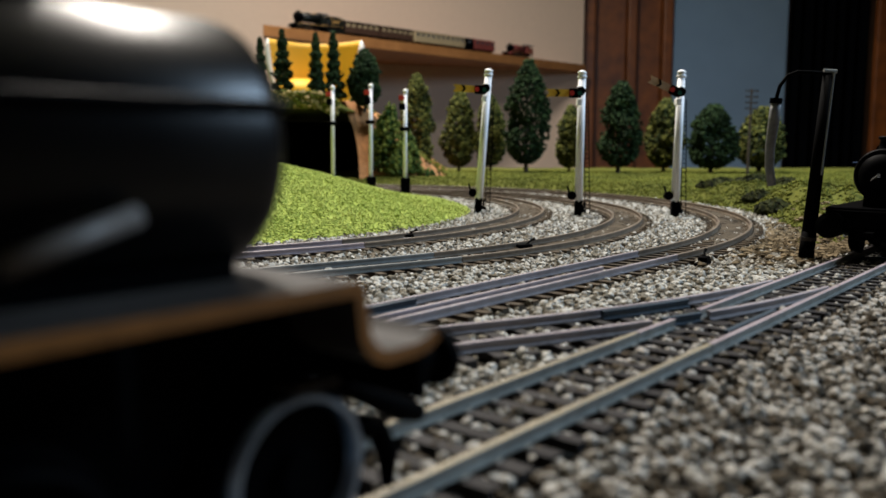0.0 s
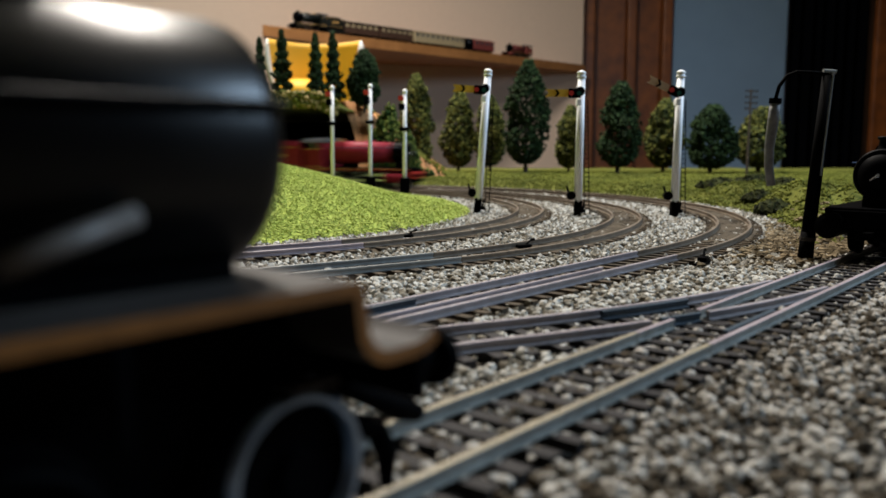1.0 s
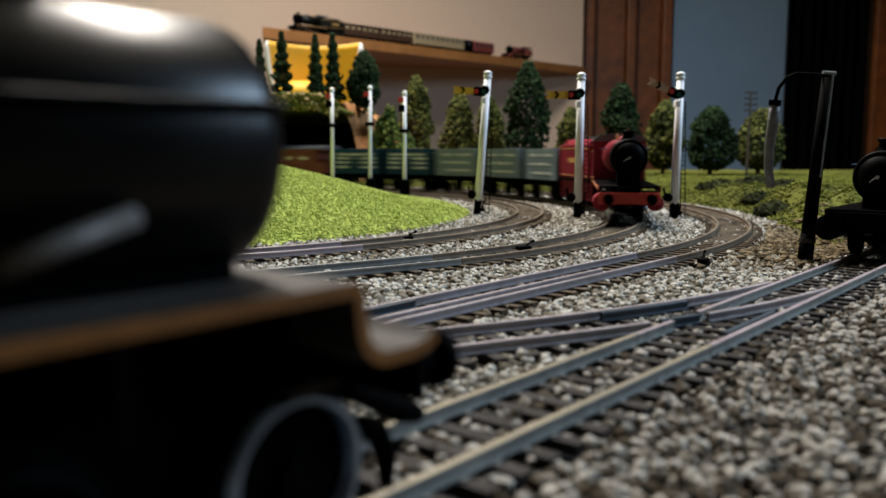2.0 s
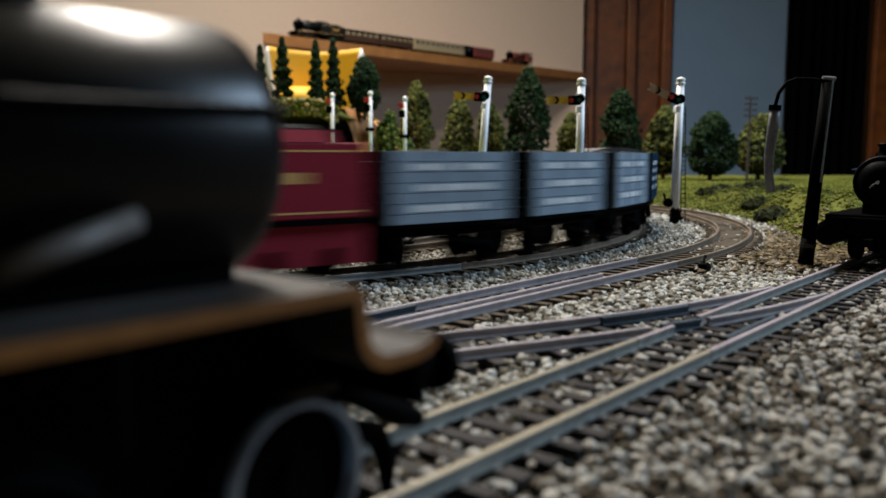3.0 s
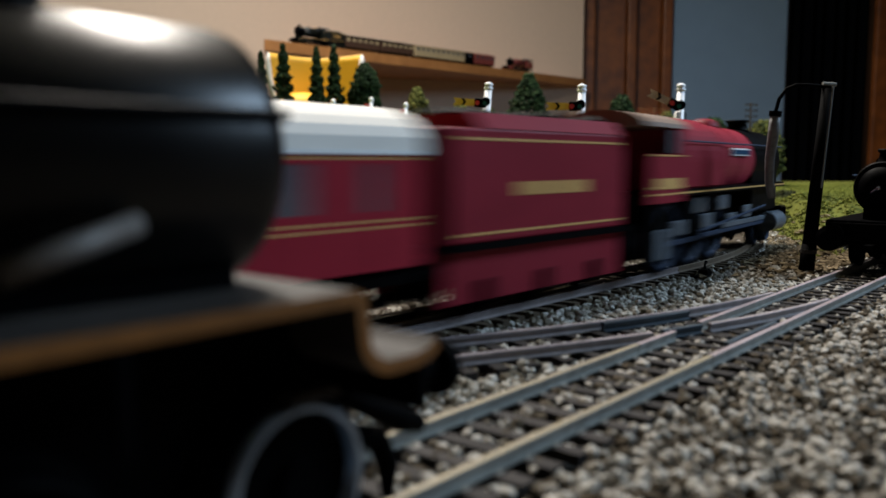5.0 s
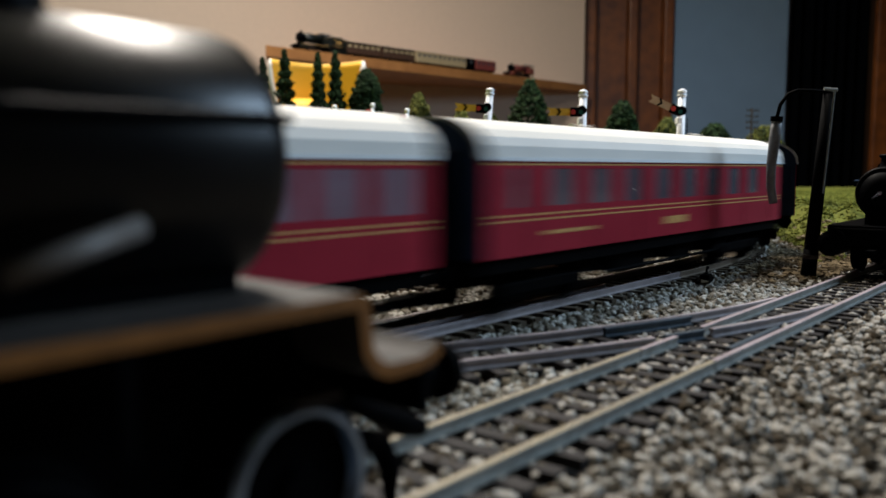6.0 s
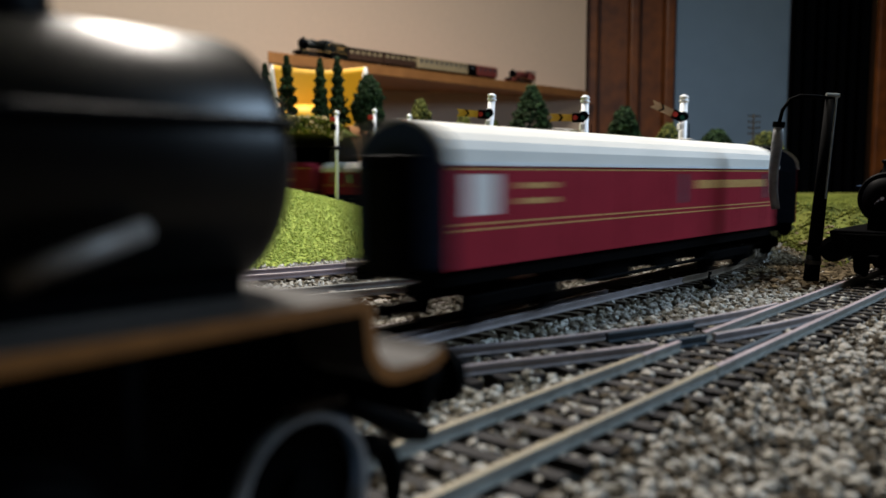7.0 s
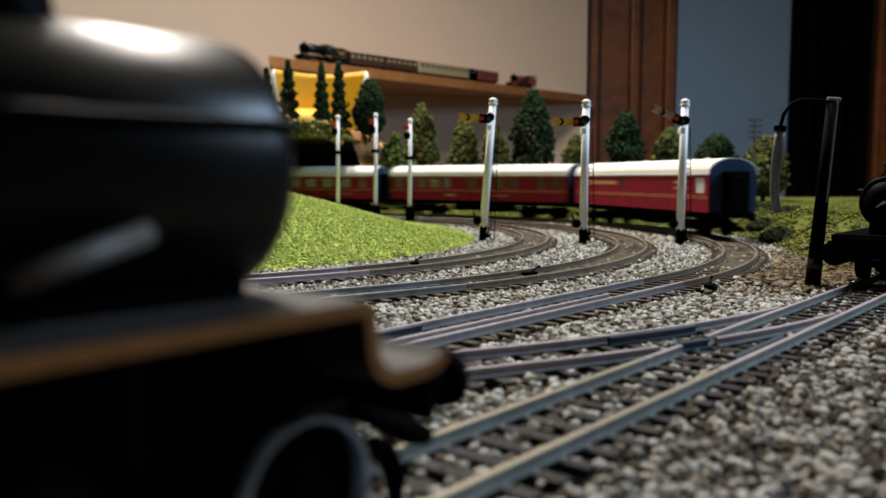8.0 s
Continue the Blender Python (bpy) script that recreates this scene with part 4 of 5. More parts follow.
wagons += [open_wagon(M_WAGONB, "blue seven-plank coal wagon with white lettering", RNG, BLUE_ROWS) for _ in range(2)]
van = brake_van()

express_engine = engine("maroon express steam locomotive with nameplate", 0.196, M_CRIMSON, 0.0146, 0.0405, 0.0300, 3, 0.0130, 0.046, 0.047, 0.032, nameplate=True, rim=M_DARKRELIEF, beam=M_BLACKM, cylinder=M_STEELB, cab_top=0.0510, boxy=True, roof=M_CABROOF)
express_tender = tender("maroon express tender with gold lining and coal", 0.086, M_CRIMSON, 0.0480)
coaches = [coach("maroon passenger coach with pale roof and gold lines", "dwwwwwwwd", ((0.42, 0.50, 0.0205, 0.0230), (0.06, 0.2, 0.0215, 0.0225))),
           coach("maroon passenger coach with pale roof and many windows", "dwwwwwwwwd", ((0.46, 0.54, 0.0205, 0.0230), (0.12, 0.24, 0.0215, 0.0225))),
           coach("maroon passenger coach with blank panels and end windows", "mm.mm.m.gwggg", ((0.60, 0.66, 0.0205, 0.0230), (0.3, 0.38, 0.0215, 0.0225))),
           coach("maroon mail van with gold lettering and blank panels", "t......d....d", ((0.62, 0.94, 0.0340, 0.0370), (0.12, 0.20, 0.0355, 0.0370), (0.12, 0.20, 0.0315, 0.0330)))]


# ---- the engine standing in the yard beside the camera ----
def big_engine():
    e = tagged(new("steam_locomotive"), "large black weathered steam locomotive on the yard track", "locomotive")
    p, a = on_yard(-0.0495, -0.0022)
    e.matrix_world = pose(p.x, p.y, RAIL_TOP, 0, 0, math.degrees(a))
    w = 0.0170
    # high running plate that drops in a curve to the front platform
    line = [(-0.150, 0.0280), (-0.0015, 0.0280)]
    for i in range(7):
        q = i / 6
        line.append((-0.0015 + 0.0015 * math.sin(q * math.pi / 2), 0.0265 + 0.0015 * math.cos(q * math.pi / 2)))
    line.append((0.0004, 0.0234))
    for i in range(1, 8):
        q = i / 7 * math.pi / 2
        line.append((0.0004 + 0.0030 * (1 - math.cos(q)), 0.0234 - 0.0027 * math.sin(q)))
    line += [(0.0066, 0.0207), (0.0084, 0.0210), (0.0097, 0.0218)]
    bm = bmesh.new()
    th = 0.0014
    tops, bots = [], []
    for i, (x, z) in enumerate(line):
        x0, z0 = line[max(i - 1, 0)]
        x1, z1 = line[min(i + 1, len(line) - 1)]
        d = Vector((x1 - x0, z1 - z0)).normalized()
        nx, nz = d.y * -1, d.x
        tops.append((x, z)), bots.append((x - nx * th, z - nz * th))
    rows = []
    for y in (-w, w):
        rows.append(([bm.verts.new((x, y, z)) for x, z in tops], [bm.verts.new((x, y, z)) for x, z in bots]))
    n = len(line)
    (t0, b0), (t1, b1) = rows
    for i in range(n - 1):
        bm.faces.new((t0[i], t0[i + 1], t1[i + 1], t1[i]))
        bm.faces.new((b0[i], b1[i], b1[i + 1], b0[i + 1]))
        f0, f1 = bm.faces.new((t0[i], b0[i], b0[i + 1], t0[i + 1])), bm.faces.new((t1[i], t1[i + 1], b1[i + 1], b1[i]))
        f0.material_index = f1.material_index = 1
    bm.faces.new((t0[0], t1[0], b1[0], b0[0])), bm.faces.new((t0[-1], b0[-1], b1[-1], t1[-1]))
    part("running_plate", bm, (M_FOOT, M_COPPER), e, "dusty running plate with brown edge")
    zc, r, fx = 0.0401, 0.0121, 0.0013
    part("boiler", shifted(lathe([(-0.16, r * 1.06), (-0.05, r), (-0.0492, r * 1.01), (-0.0484, r)], True, 64), fx, 0, zc), M_BOILER, e, smooth=True)
    smb = part("smokebox", shifted(lathe([(-0.0484, r * 1.012), (-0.0085, r * 1.012), (-0.0068, r * 0.985), (-0.0060, r * 0.93)], True, 64), fx, 0, zc), M_BOILER, e, smooth=True)
    part("smokebox_door", shifted(lathe([(-0.0060, r * 0.82), (-0.0045, r * 0.78), (-0.0030, r * 0.45), (-0.0026, r * 0.08)], True, 48), fx, 0, zc), M_BLACK, smb, smooth=True)
    part("chimney", shifted(lathe([(zc + r * 0.86, r * 0.46), (zc + r * 1.02, r * 0.34), (zc + r + 0.0032, r * 0.30), (zc + r + 0.0036, r * 0.37), (zc + r + 0.0046, r * 0.35)], False, 32), fx - 0.0265, 0, 0), M_BLACK, e, smooth=True)
    for y in (-1, 1):
        bm = bmesh.new()
        rod(bm, (-0.14, y * r * 1.01, zc + r * 0.30), (-0.005, y * r * 1.01, zc + r * 0.30), 0.0005, None, 8)
        for x in (-0.03, -0.0085):
            rod(bm, (x, y * r * 0.9, zc + r * 0.29), (x, y * r * 1.03, zc + r * 0.30), 0.0006, None, 8)
        part("handrail", bm, M_BLACK, e)
        bm = bmesh.new()
        rod(bm, (-0.0205, y * 0.0134, 0.0350), (-0.0310, y * 0.0146, 0.0322), 0.0009, None, 16)
        part("steam_pipe", bm, M_PIPE, e, smooth=True)
        part("cylinder", shifted(lathe([(-0.062, 0.0050), (-0.0612, 0.0056), (-0.045, 0.0056), (-0.0442, 0.0050)], True, 28), 0, y * 0.0105, 0.0130), M_BLACKM, e, smooth=False)
        part("guard_iron", tube([(0.0020, y * 0.0085, 0.0120), (0.0095, y * 0.0085, 0.0095), (0.0112, y * 0.0085, 0.0060), (0.0112, y * 0.0085, 0.0022)], (0.0012, 0.0015, 0.0014, 0.0008), 10), M_BLACKM, e)
        part("spring_hanger", boxed(-0.0055, 0.0004, y * 0.0112 - 0.0016, y * 0.0112 + 0.0016, 0.0172, 0.0180, bevel=0.0003), M_FOOT, e, "dusty brown spring hanger")
        part("frame_plate", boxed(-0.15, 0.002, y * 0.0062 - 0.0005, y * 0.0062 + 0.0005, 0.006, 0.0262), M_BLACKM, e)
        part("valance_bracket", boxed(-0.0245, -0.0232, y * 0.0165 - 0.0004, y * 0.0165 + 0.0004, 0.0185, 0.0262), M_BLACKM, e)
        for x in (-0.0034, -0.030):
            wheel(e, x, y * 0.0090, 0.0087, 0.0038, rim=M_TYRE if x > -0.01 else M_BLACKM, name="bogie_wheel")
        for x in (-0.062, -0.092, -0.122):
            wheel(e, x, y * 0.0088, 0.0115, 0.0030, rim=M_BLACK, name="driving_wheel")
        bm = bmesh.new()
        rod(bm, (0.0098, y * 0.0120, 0.0170), (0.0146, y * 0.0120, 0.0170), 0.0020), rod(bm, (0.0146, y * 0.0120, 0.0170), (0.0158, y * 0.0120, 0.0170), 0.0034, None, 20)
        part("buffer", bm, M_BLACKM, e)
        part("bogie_frame", boxed(-0.032, 0.0040, y * 0.0062 - 0.0006, y * 0.0062 + 0.0006, 0.0055, 0.0095, bevel=0.0006), M_BLACKM, e)
    part("buffer_beam", boxed(0.0080, 0.0098, -0.0160, 0.0160, 0.0142, 0.0200, bevel=0.0005), M_BLACKM, e)
    part("saddle", boxed(-0.044, -0.007, -0.0072, 0.0072, 0.020, zc - r * 0.75, bevel=0.001), M_BLACKM, e)
    part("cab", boxed(-0.185, -0.155, -w, w, 0.012, 0.052, bevel=0.001), M_BLACK, e)
    bm = tube([(0.002, -0.004, 0.0150), (0.008, -0.004, 0.0138), (0.013, -0.004, 0.0112), (0.018, -0.004, 0.0086), (0.0215, -0.004, 0.0072)], (0.0011, 0.0012, 0.0013, 0.0017, 0.0012), 12)
    part("coupling", bm, M_BLACKM, e)


big_engine()


def shunter():
    e = engine("small black tank locomotive waiting on the yard track", 0.105, M_BLACK, 0.0100, 0.0300, 0.0180, 3, 0.0080, 0.020, 0.016, 0.022, beam=M_BLACK, rim=M_BLACKM)
    p, a = on_yard(0.226 + 0.0525, 0.0)
    e.matrix_world = pose(p.x, p.y, RAIL_TOP, 0, 0, math.degrees(a) + 180)


shunter()


# ---- engines and carriages displayed on the shelf ----
def shelf_train():
    m = pose(-0.438, 2.112, 0.350, 0, 0, 45.6)

    def put(ob, x, turn=0.0):
        ob.matrix_world = m @ pose(x + 0.014, 0.024, 0.0, 0, 0, turn)

    e = engine("dark green display locomotive on the wall shelf", 0.105, M_DKGREEN, 0.0115, 0.0370, 0.0200, 3, 0.0105, 0.034, 0.018, 0.020, beam=M_BLACKM, rim=M_BLACKM)
    put(e, 0.125, 180)
    put(tagged(tender("dark green display tender on the wall shelf", 0.055, M_DKGREEN, 0.043)), 0.209, 180)
    for x in (0.300, 0.432):
        put(display_coach("dark chocolate display coach with cream window frames on the shelf", 0.124, M_BROWNC, M_BROWNC, M_BLACKM, M_CREAM), x)
    put(display_coach("pale cream display coach on the shelf", 0.215, M_CREAM, M_CREAM, M_OLIVE), 0.612)
    put(display_coach("black display van on the shelf", 0.036, M_BLACKM, M_BLACKM, M_BLACKM), 0.742)
    put(display_coach("red-brown display van on the shelf", 0.095, M_BAUX, M_BAUX, M_BAUX), 0.815)
    e = engine("small red-brown display locomotive on the shelf", 0.125, M_BAUX, 0.0100, 0.0320, 0.0190, 3, 0.0080, 0.020, 0.018, 0.030, beam=M_BLACKM, rim=M_BLACKM)
    put(e, 1.00, 180)


M_DKGREEN = material("dark_green_engine_paint", (0.006, 0.008, 0.006), 0.4, vary=0.3)
M_CREAM = material("cream_coach_paint", (0.42, 0.34, 0.20), 0.5, vary=0.2)
M_BROWNC = material("chocolate_coach_paint", (0.06, 0.03, 0.018), 0.5, vary=0.2)
M_OLIVE = material("olive_roof", (0.22, 0.17, 0.09), 0.6, vary=0.2)


def display_coach(label, L, upper, lower, roof, lights=None):
    c = tagged(new("display_coach"), label, "coach", "models displayed on the shelf")
    w = 0.0155
    part("lower_body", boxed(-L / 2, L / 2, -w, w, 0.010, 0.024, bevel=0.0004), lower, c)
    body = part("upper_body", boxed(-L / 2, L / 2, -w, w, 0.0241, 0.036, bevel=0.0003), upper, c)
    n = max(1, int(L / 0.020))
    for i in range(n):
        x = -L / 2 + L * (i + 0.5) / n
        part("window", boxed(x - 0.0055, x + 0.0055, -w - 0.0003, w + 0.0003, 0.0265, 0.0335), lights or M_GLASSD, body)
    part("roof", extruded(roof_profile(w + 0.0008, 0.036, 0.043), -L / 2, L / 2), roof, c)
    part("underframe", boxed(-L / 2 + 0.002, L / 2 - 0.002, -0.011, 0.011, 0.006, 0.010), M_BLACKM, c)
    for x in (-L * 0.34, L * 0.34):
        for y in (-0.0083, 0.0083):
            wheel(c, x, y, 0.0058)
    return c


shelf_train()


# ---- trees, bushes, hill ----
def clumps(rng, count, place, size, flat=1.0):
    """Many small uneven leaf clumps as raw geometry."""
    vs, fs = [], []
    octa = ((1, 0, 0), (-1, 0, 0), (0, 1, 0), (0, -1, 0), (0, 0, 1), (0, 0, -1))
    faces = ((0, 2, 4), (2, 1, 4), (1, 3, 4), (3, 0, 4), (2, 0, 5), (1, 2, 5), (3, 1, 5), (0, 3, 5))
    for _ in range(count):
        p = place()
        if p is None:
            continue
        q = Euler((rng.uniform(0, 6.28), rng.uniform(0, 6.28), rng.uniform(0, 6.28))).to_matrix()
        s = size * rng.uniform(0.5, 1.4)
        b = len(vs)
        for v in octa:
            o = q @ (Vector(v) * s * rng.uniform(0.45, 1.25))
            vs.append((p[0] + o.x, p[1] + o.y, p[2] + o.z * flat))
        fs += [(b + i, b + j, b + k) for i, j, k in faces]
    return vs, fs


def tree(x, y, z, h, w, leaf, label, seed, conifer=False, name="tree"):
    rng = random.Random(seed)
    t = tagged(new(name), label, "tree", "model trees along the edge of the layout")
    t.matrix_world = pose(x, y, z, rng.uniform(-2, 2), rng.uniform(-2, 2), rng.uniform(0, 360))
    bm = rodded((0, 0, -0.004), (0, 0, h * 0.35), w * 0.055, w * 0.035, 9)
    for i in range(7):
        a = rng.uniform(0, 6.28)
        zz = h * rng.uniform(0.14, 0.5)
        rod(bm, (0, 0, zz), (math.cos(a) * w * 0.3, math.sin(a) * w * 0.3, zz + h * 0.13), w * 0.018, w * 0.007, 6)
    rod(bm, (0, 0, h * 0.35), (0, 0, h * 0.9), w * 0.035, w * 0.01, 7)
    part("trunk", bm, M_BARK, t)
    z0 = h * (0.04 if conifer else 0.09)
    lump = [(rng.uniform(0, 6.28), rng.uniform(0.2, 0.9), rng.uniform(0.75, 1.10)) for _ in range(26)]

    def place():
        q = rng.random()
        if conifer:
            r = (1.02 - q) ** 0.75 * (0.78 + 0.22 * math.sin(q * 40)) * 0.5 * w
        else:
            r = 0.52 * w * max(0.05, math.sin(math.pi * (0.02 + 0.98 * q ** 0.74))) ** 0.58
        a = rng.uniform(0, 6.28)
        k = 1.0
        for la, lq, lk in lump:
            d = abs((a - la + 3.14) % 6.28 - 3.14)
            if d < 0.5 and abs(q - lq) < 0.10:
                k *= lk
        r *= k * (rng.uniform(0.45, 1.0) ** 0.5)
        return (math.cos(a) * r, math.sin(a) * r, z0 + q * (h - z0))

    cr = raw("crown", *clumps(rng, 2300 if not conifer else 1100, place, 0.0030 if not conifer else 0.0024), leaf, t)
    return t


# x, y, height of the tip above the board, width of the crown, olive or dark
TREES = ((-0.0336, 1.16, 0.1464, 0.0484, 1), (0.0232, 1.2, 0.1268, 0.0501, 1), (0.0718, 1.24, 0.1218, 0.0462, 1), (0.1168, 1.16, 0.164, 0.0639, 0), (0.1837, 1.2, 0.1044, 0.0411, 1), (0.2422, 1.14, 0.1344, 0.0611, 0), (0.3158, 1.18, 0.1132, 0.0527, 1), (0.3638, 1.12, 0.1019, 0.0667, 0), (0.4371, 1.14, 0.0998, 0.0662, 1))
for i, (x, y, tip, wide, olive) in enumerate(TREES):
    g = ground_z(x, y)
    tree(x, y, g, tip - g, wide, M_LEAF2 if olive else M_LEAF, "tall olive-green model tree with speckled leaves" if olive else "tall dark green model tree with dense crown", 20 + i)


M_STRAW = material("dry_straw_tufts", (0.42, 0.31, 0.16), 0.9, grain=300, blotch=30, second=(0.20, 0.17, 0.06), per_piece=0.5, island=True, spec=0.1)


def hill():
    rng = random.Random(77)
    hl = tagged(new("tunnel_hill"), "grassy model hill with earth flank over a dark tunnel mouth", "hill")
    # turf slab that roofs the tunnel
    nx, ny = 44, 30
    vs, fs = [], []
    for lay in (0, 1):
        for j in range(ny):
            for i in range(nx):
                x = -1.30 + (1.30 - 0.108) * i / (nx - 1)
                y = 0.865 + 0.62 * j / (ny - 1)
                e = noise.noise((x * 25, y * 25, 3)) * 0.006
                if lay == 0:
                    z = 0.098 + e + 0.006 * smooth((y - 0.9) / 0.2) - 0.014 * smooth((x + 0.135) / 0.03)
                else:
                    z = 0.0890
                vs.append((x, y + (0.004 * noise.noise((x * 40, 0, 7)) if j == 0 else 0), z))
    n = nx * ny
    for j in range(ny - 1):
        for i in range(nx - 1):
            a = j * nx + i
            fs += [(a, a + 1, a + nx + 1, a + nx), (n + a, n + a + nx, n + a + nx + 1, n + a + 1)]
    for i in range(nx - 1):
        fs.append((i, n + i, n + i + 1, i + 1))
    for j in range(ny - 1):
        a = j * nx + nx - 1
        fs.append((a, n + a, n + a + nx, a + nx))
    ob = raw("turf_roof", vs, fs, M_TURF, hl)
    for p in ob.data.polygons:
        p.use_smooth = True
    # earth flank behind the lines
    vs, fs = [], []
    nx, ny = 60, 22

    def arch(x):
        """Height of the round tunnel edge under the earth."""
        u = (x + 0.136) / 0.036
        return 0.101 * math.sqrt(max(0.0, 1 - u * u)) - 0.001

    for j in range(ny):
        for i in range(nx):
            q = i / (nx - 1)
            y = 1.03 + 0.45 * j / (ny - 1)
            x = -0.130 + 0.165 * q
            z = 0.104 * (1 - smooth(q)) + 0.004 * noise.noise((x * 40, y * 40, 5))
            vs.append((x, y - 0.012 * q, z))
    fs = [(j * nx + i, j * nx + i + 1, (j + 1) * nx + i + 1, (j + 1) * nx + i) for j in range(ny - 1) for i in range(nx - 1)]
    b = len(vs)
    for i in range(nx):
        x, y, z = vs[i]
        low = min(z - 0.001, arch(x))
        vs.append((x, y - 0.5 * (z - low), low))
    fs += [(i, b + i, b + i + 1, i + 1) for i in range(nx - 1)]
    ob = raw("earth_flank", vs, fs, M_EARTH, hl)
    for p in ob.data.polygons:
        p.use_smooth = True
    # black sheet that puts the tunnel's deep shade into colour
    part("tunnel_dark_sheet", boxed(-1.30, -0.14, 1.36, 1.38, -0.002, 0.088), M_DARK, hl, "black sheet standing in for the darkness inside the tunnel")

    def on_top():
        x, y = -0.115 - rng.random() ** 1.6 * 0.5, 0.862 + rng.random() ** 1.5 * 0.22
        return (x, y, 0.097 + 0.006 * smooth((y - 0.9) / 0.2) + noise.noise((x * 25, y * 25, 3)) * 0.006 - 0.014 * smooth((x + 0.135) / 0.03))

    def fringe():
        x = -0.110 - rng.random() * 0.4
        return (x, 0.862 + rng.uniform(-0.003, 0.003), rng.uniform(0.0865, 0.102) - 0.008 * smooth((x + 0.135) / 0.03))

    def flank():
        q, y = rng.random(), 1.02 + rng.random() ** 2 * 0.3
        if rng.random() > 0.12 + q:
            return None
        return (-0.130 + 0.165 * q, y, 0.104 * (1 - smooth(q)) + 0.002)

    raw("turf_tufts", *clumps(rng, 5000, on_top, 0.0024), M_GRASS2, hl)
    raw("hanging_fringe", *clumps(rng, 4500, fringe, 0.0028), M_GRASS2, hl)
    raw("straw_tufts", *clumps(rng, 2200, fringe, 0.0030), M_STRAW, hl)
    raw("flank_tufts", *clumps(rng, 500, flank, 0.0030), M_GRASS2, hl)


hill()
for i, (x, y, h, w) in enumerate(((-0.2193, 1.0, 0.0663, 0.0234), (-0.1949, 1.02, 0.0788, 0.0366), (-0.1503, 1.0, 0.0726, 0.0276), (-0.1322, 1.02, 0.0774, 0.031))):
    tree(x, y, 0.101, h + 0.007, w, M_LEAF, "slender dark conifer standing on the hill", 50 + i, True, "conifer")
tree(-0.0957, 1.02, 0.092, 0.0702, 0.0394, M_LEAF, "round dark green bush on the hill", 61, name="bush")


def bush(x, y, w, h, leaf, seed, z=None):
    rng = random.Random(seed)
    b = tagged(new("bush"), "low leafy green bush beside the line", "bush", "bushes beside the line")
    g = ground_z(x, y) if z is None else z
    b.matrix_world = pose(x, y, g)
    bm = bmesh.new()
    for i in range(5):
        a = i * 1.25
        rod(bm, (0, 0, -0.002), (math.cos(a) * w * 0.25, math.sin(a) * w * 0.25, h * 0.6), 0.0012, 0.0005, 6)
    part("stems", bm, M_BARK, b)

    def place():
        a, q = rng.uniform(0, 6.28), rng.random() ** 0.5
        s = rng.random()
        r = 0.5 * w * q * math.cos(s * 1.4)
        return (math.cos(a) * r, math.sin(a) * r, h * (0.08 + 0.92 * s * (0.8 + 0.2 * rng.random())))

    raw("foliage", *clumps(rng, 700, place, 0.0030), leaf, b)


M_LEAF3 = material("fresh_leaf_clumps", (0.14, 0.17, 0.036), 0.9, spec=0.12, grain=350, blotch=60, second=(0.02, 0.05, 0.012), per_piece=0.8, island=True)
for i, (x, y, w, tip) in enumerate(((-0.0749, 1.005, 0.0347, 0.0842), (-0.0634, 1.0, 0.0455, 0.0999), (-0.0432, 1.01, 0.0348, 0.067), (-0.0256, 1.03, 0.0426, 0.027), (-0.0519, 0.99, 0.0341, 0.0529))):
    bush(x, y, w, tip - ground_z(x, y), M_LEAF3, 80 + i)
M_SCRUB = material("dark_scrub", (0.035, 0.04, 0.012), 0.9, spec=0.08, grain=350, blotch=60, second=(0.008, 0.01, 0.004), per_piece=0.8, island=True)
for i, (x, y, w, h) in enumerate(((0.245, 0.72, 0.036, 0.010), (0.262, 0.70, 0.030, 0.014), (0.215, 0.53, 0.022, 0.010), (0.275, 0.66, 0.034, 0.012), (0.30, 0.78, 0.04, 0.012), (0.232, 0.60, 0.02, 0.008))):
    bush(x, y, w * 1.15, h * 0.65, M_SCRUB, 120 + i)


# ---- yellow trough under the shelf ----
def yellow_tub():
    t = tagged(new("plastic_tub"), "yellow plastic tub with white cut edges lying below the shelf", "tub")
    t.matrix_world = pose(-0.217, 1.42, 0.176, 0, 0, 10) @ Matrix.Scale(0.8, 4)
    bm = bmesh.new()
    seg, deep = 32, 12

    def half(q):
        return 0.098 - 0.006 * q - 0.024 * q * q

    def sheet(p, q):
        """A sagging trough: its back bows away, its mouth dips in the middle."""
        sag = math.sin(p * math.pi)
        return ((p - 0.5) * 2 * half(q), 0.022 * sag + 0.02 * q, 0.064 - 0.150 * q - 0.007 * sag * (1 - q))

    grid = [[bm.verts.new(sheet(i / seg, j / deep)) for i in range(seg + 1)] for j in range(deep + 1)]
    for u, v in zip(grid, grid[1:]):
        for i in range(seg):
            bm.faces.new((u[i], u[i + 1], v[i + 1], v[i]))
    ob = part("tub_wall", bm, M_YSHEET, t, smooth=True)
    ob.modifiers.new("thickness", "SOLIDIFY").thickness = 0.003
    for sg, wide in ((-1, 0.005), (1, 0.0085)):
        # a white crescent where the side of the tub turns its edge to the room
        pts, radii = [], []
        for j in range(13):
            q = j / 12
            pts.append((sg * (half(q) + 0.004 * math.sin(q * math.pi)), 0.02 * q - 0.004, 0.063 - 0.150 * q))
            radii.append(0.0018 + wide * math.sin(math.pi * q ** 0.7) ** 1.2)
        part("white_edge", tube(pts, radii, 12), M_PAPER, t, smooth=True)
    part("tub_spout", lathe([(-0.075, 0.030), (-0.06, 0.046), (-0.045, 0.052), (-0.03, 0.044), (-0.02, 0.02)], False, 28), M_YSHEET, t, smooth=True).location = (-0.03, -0.004, 0.0)


yellow_tub()


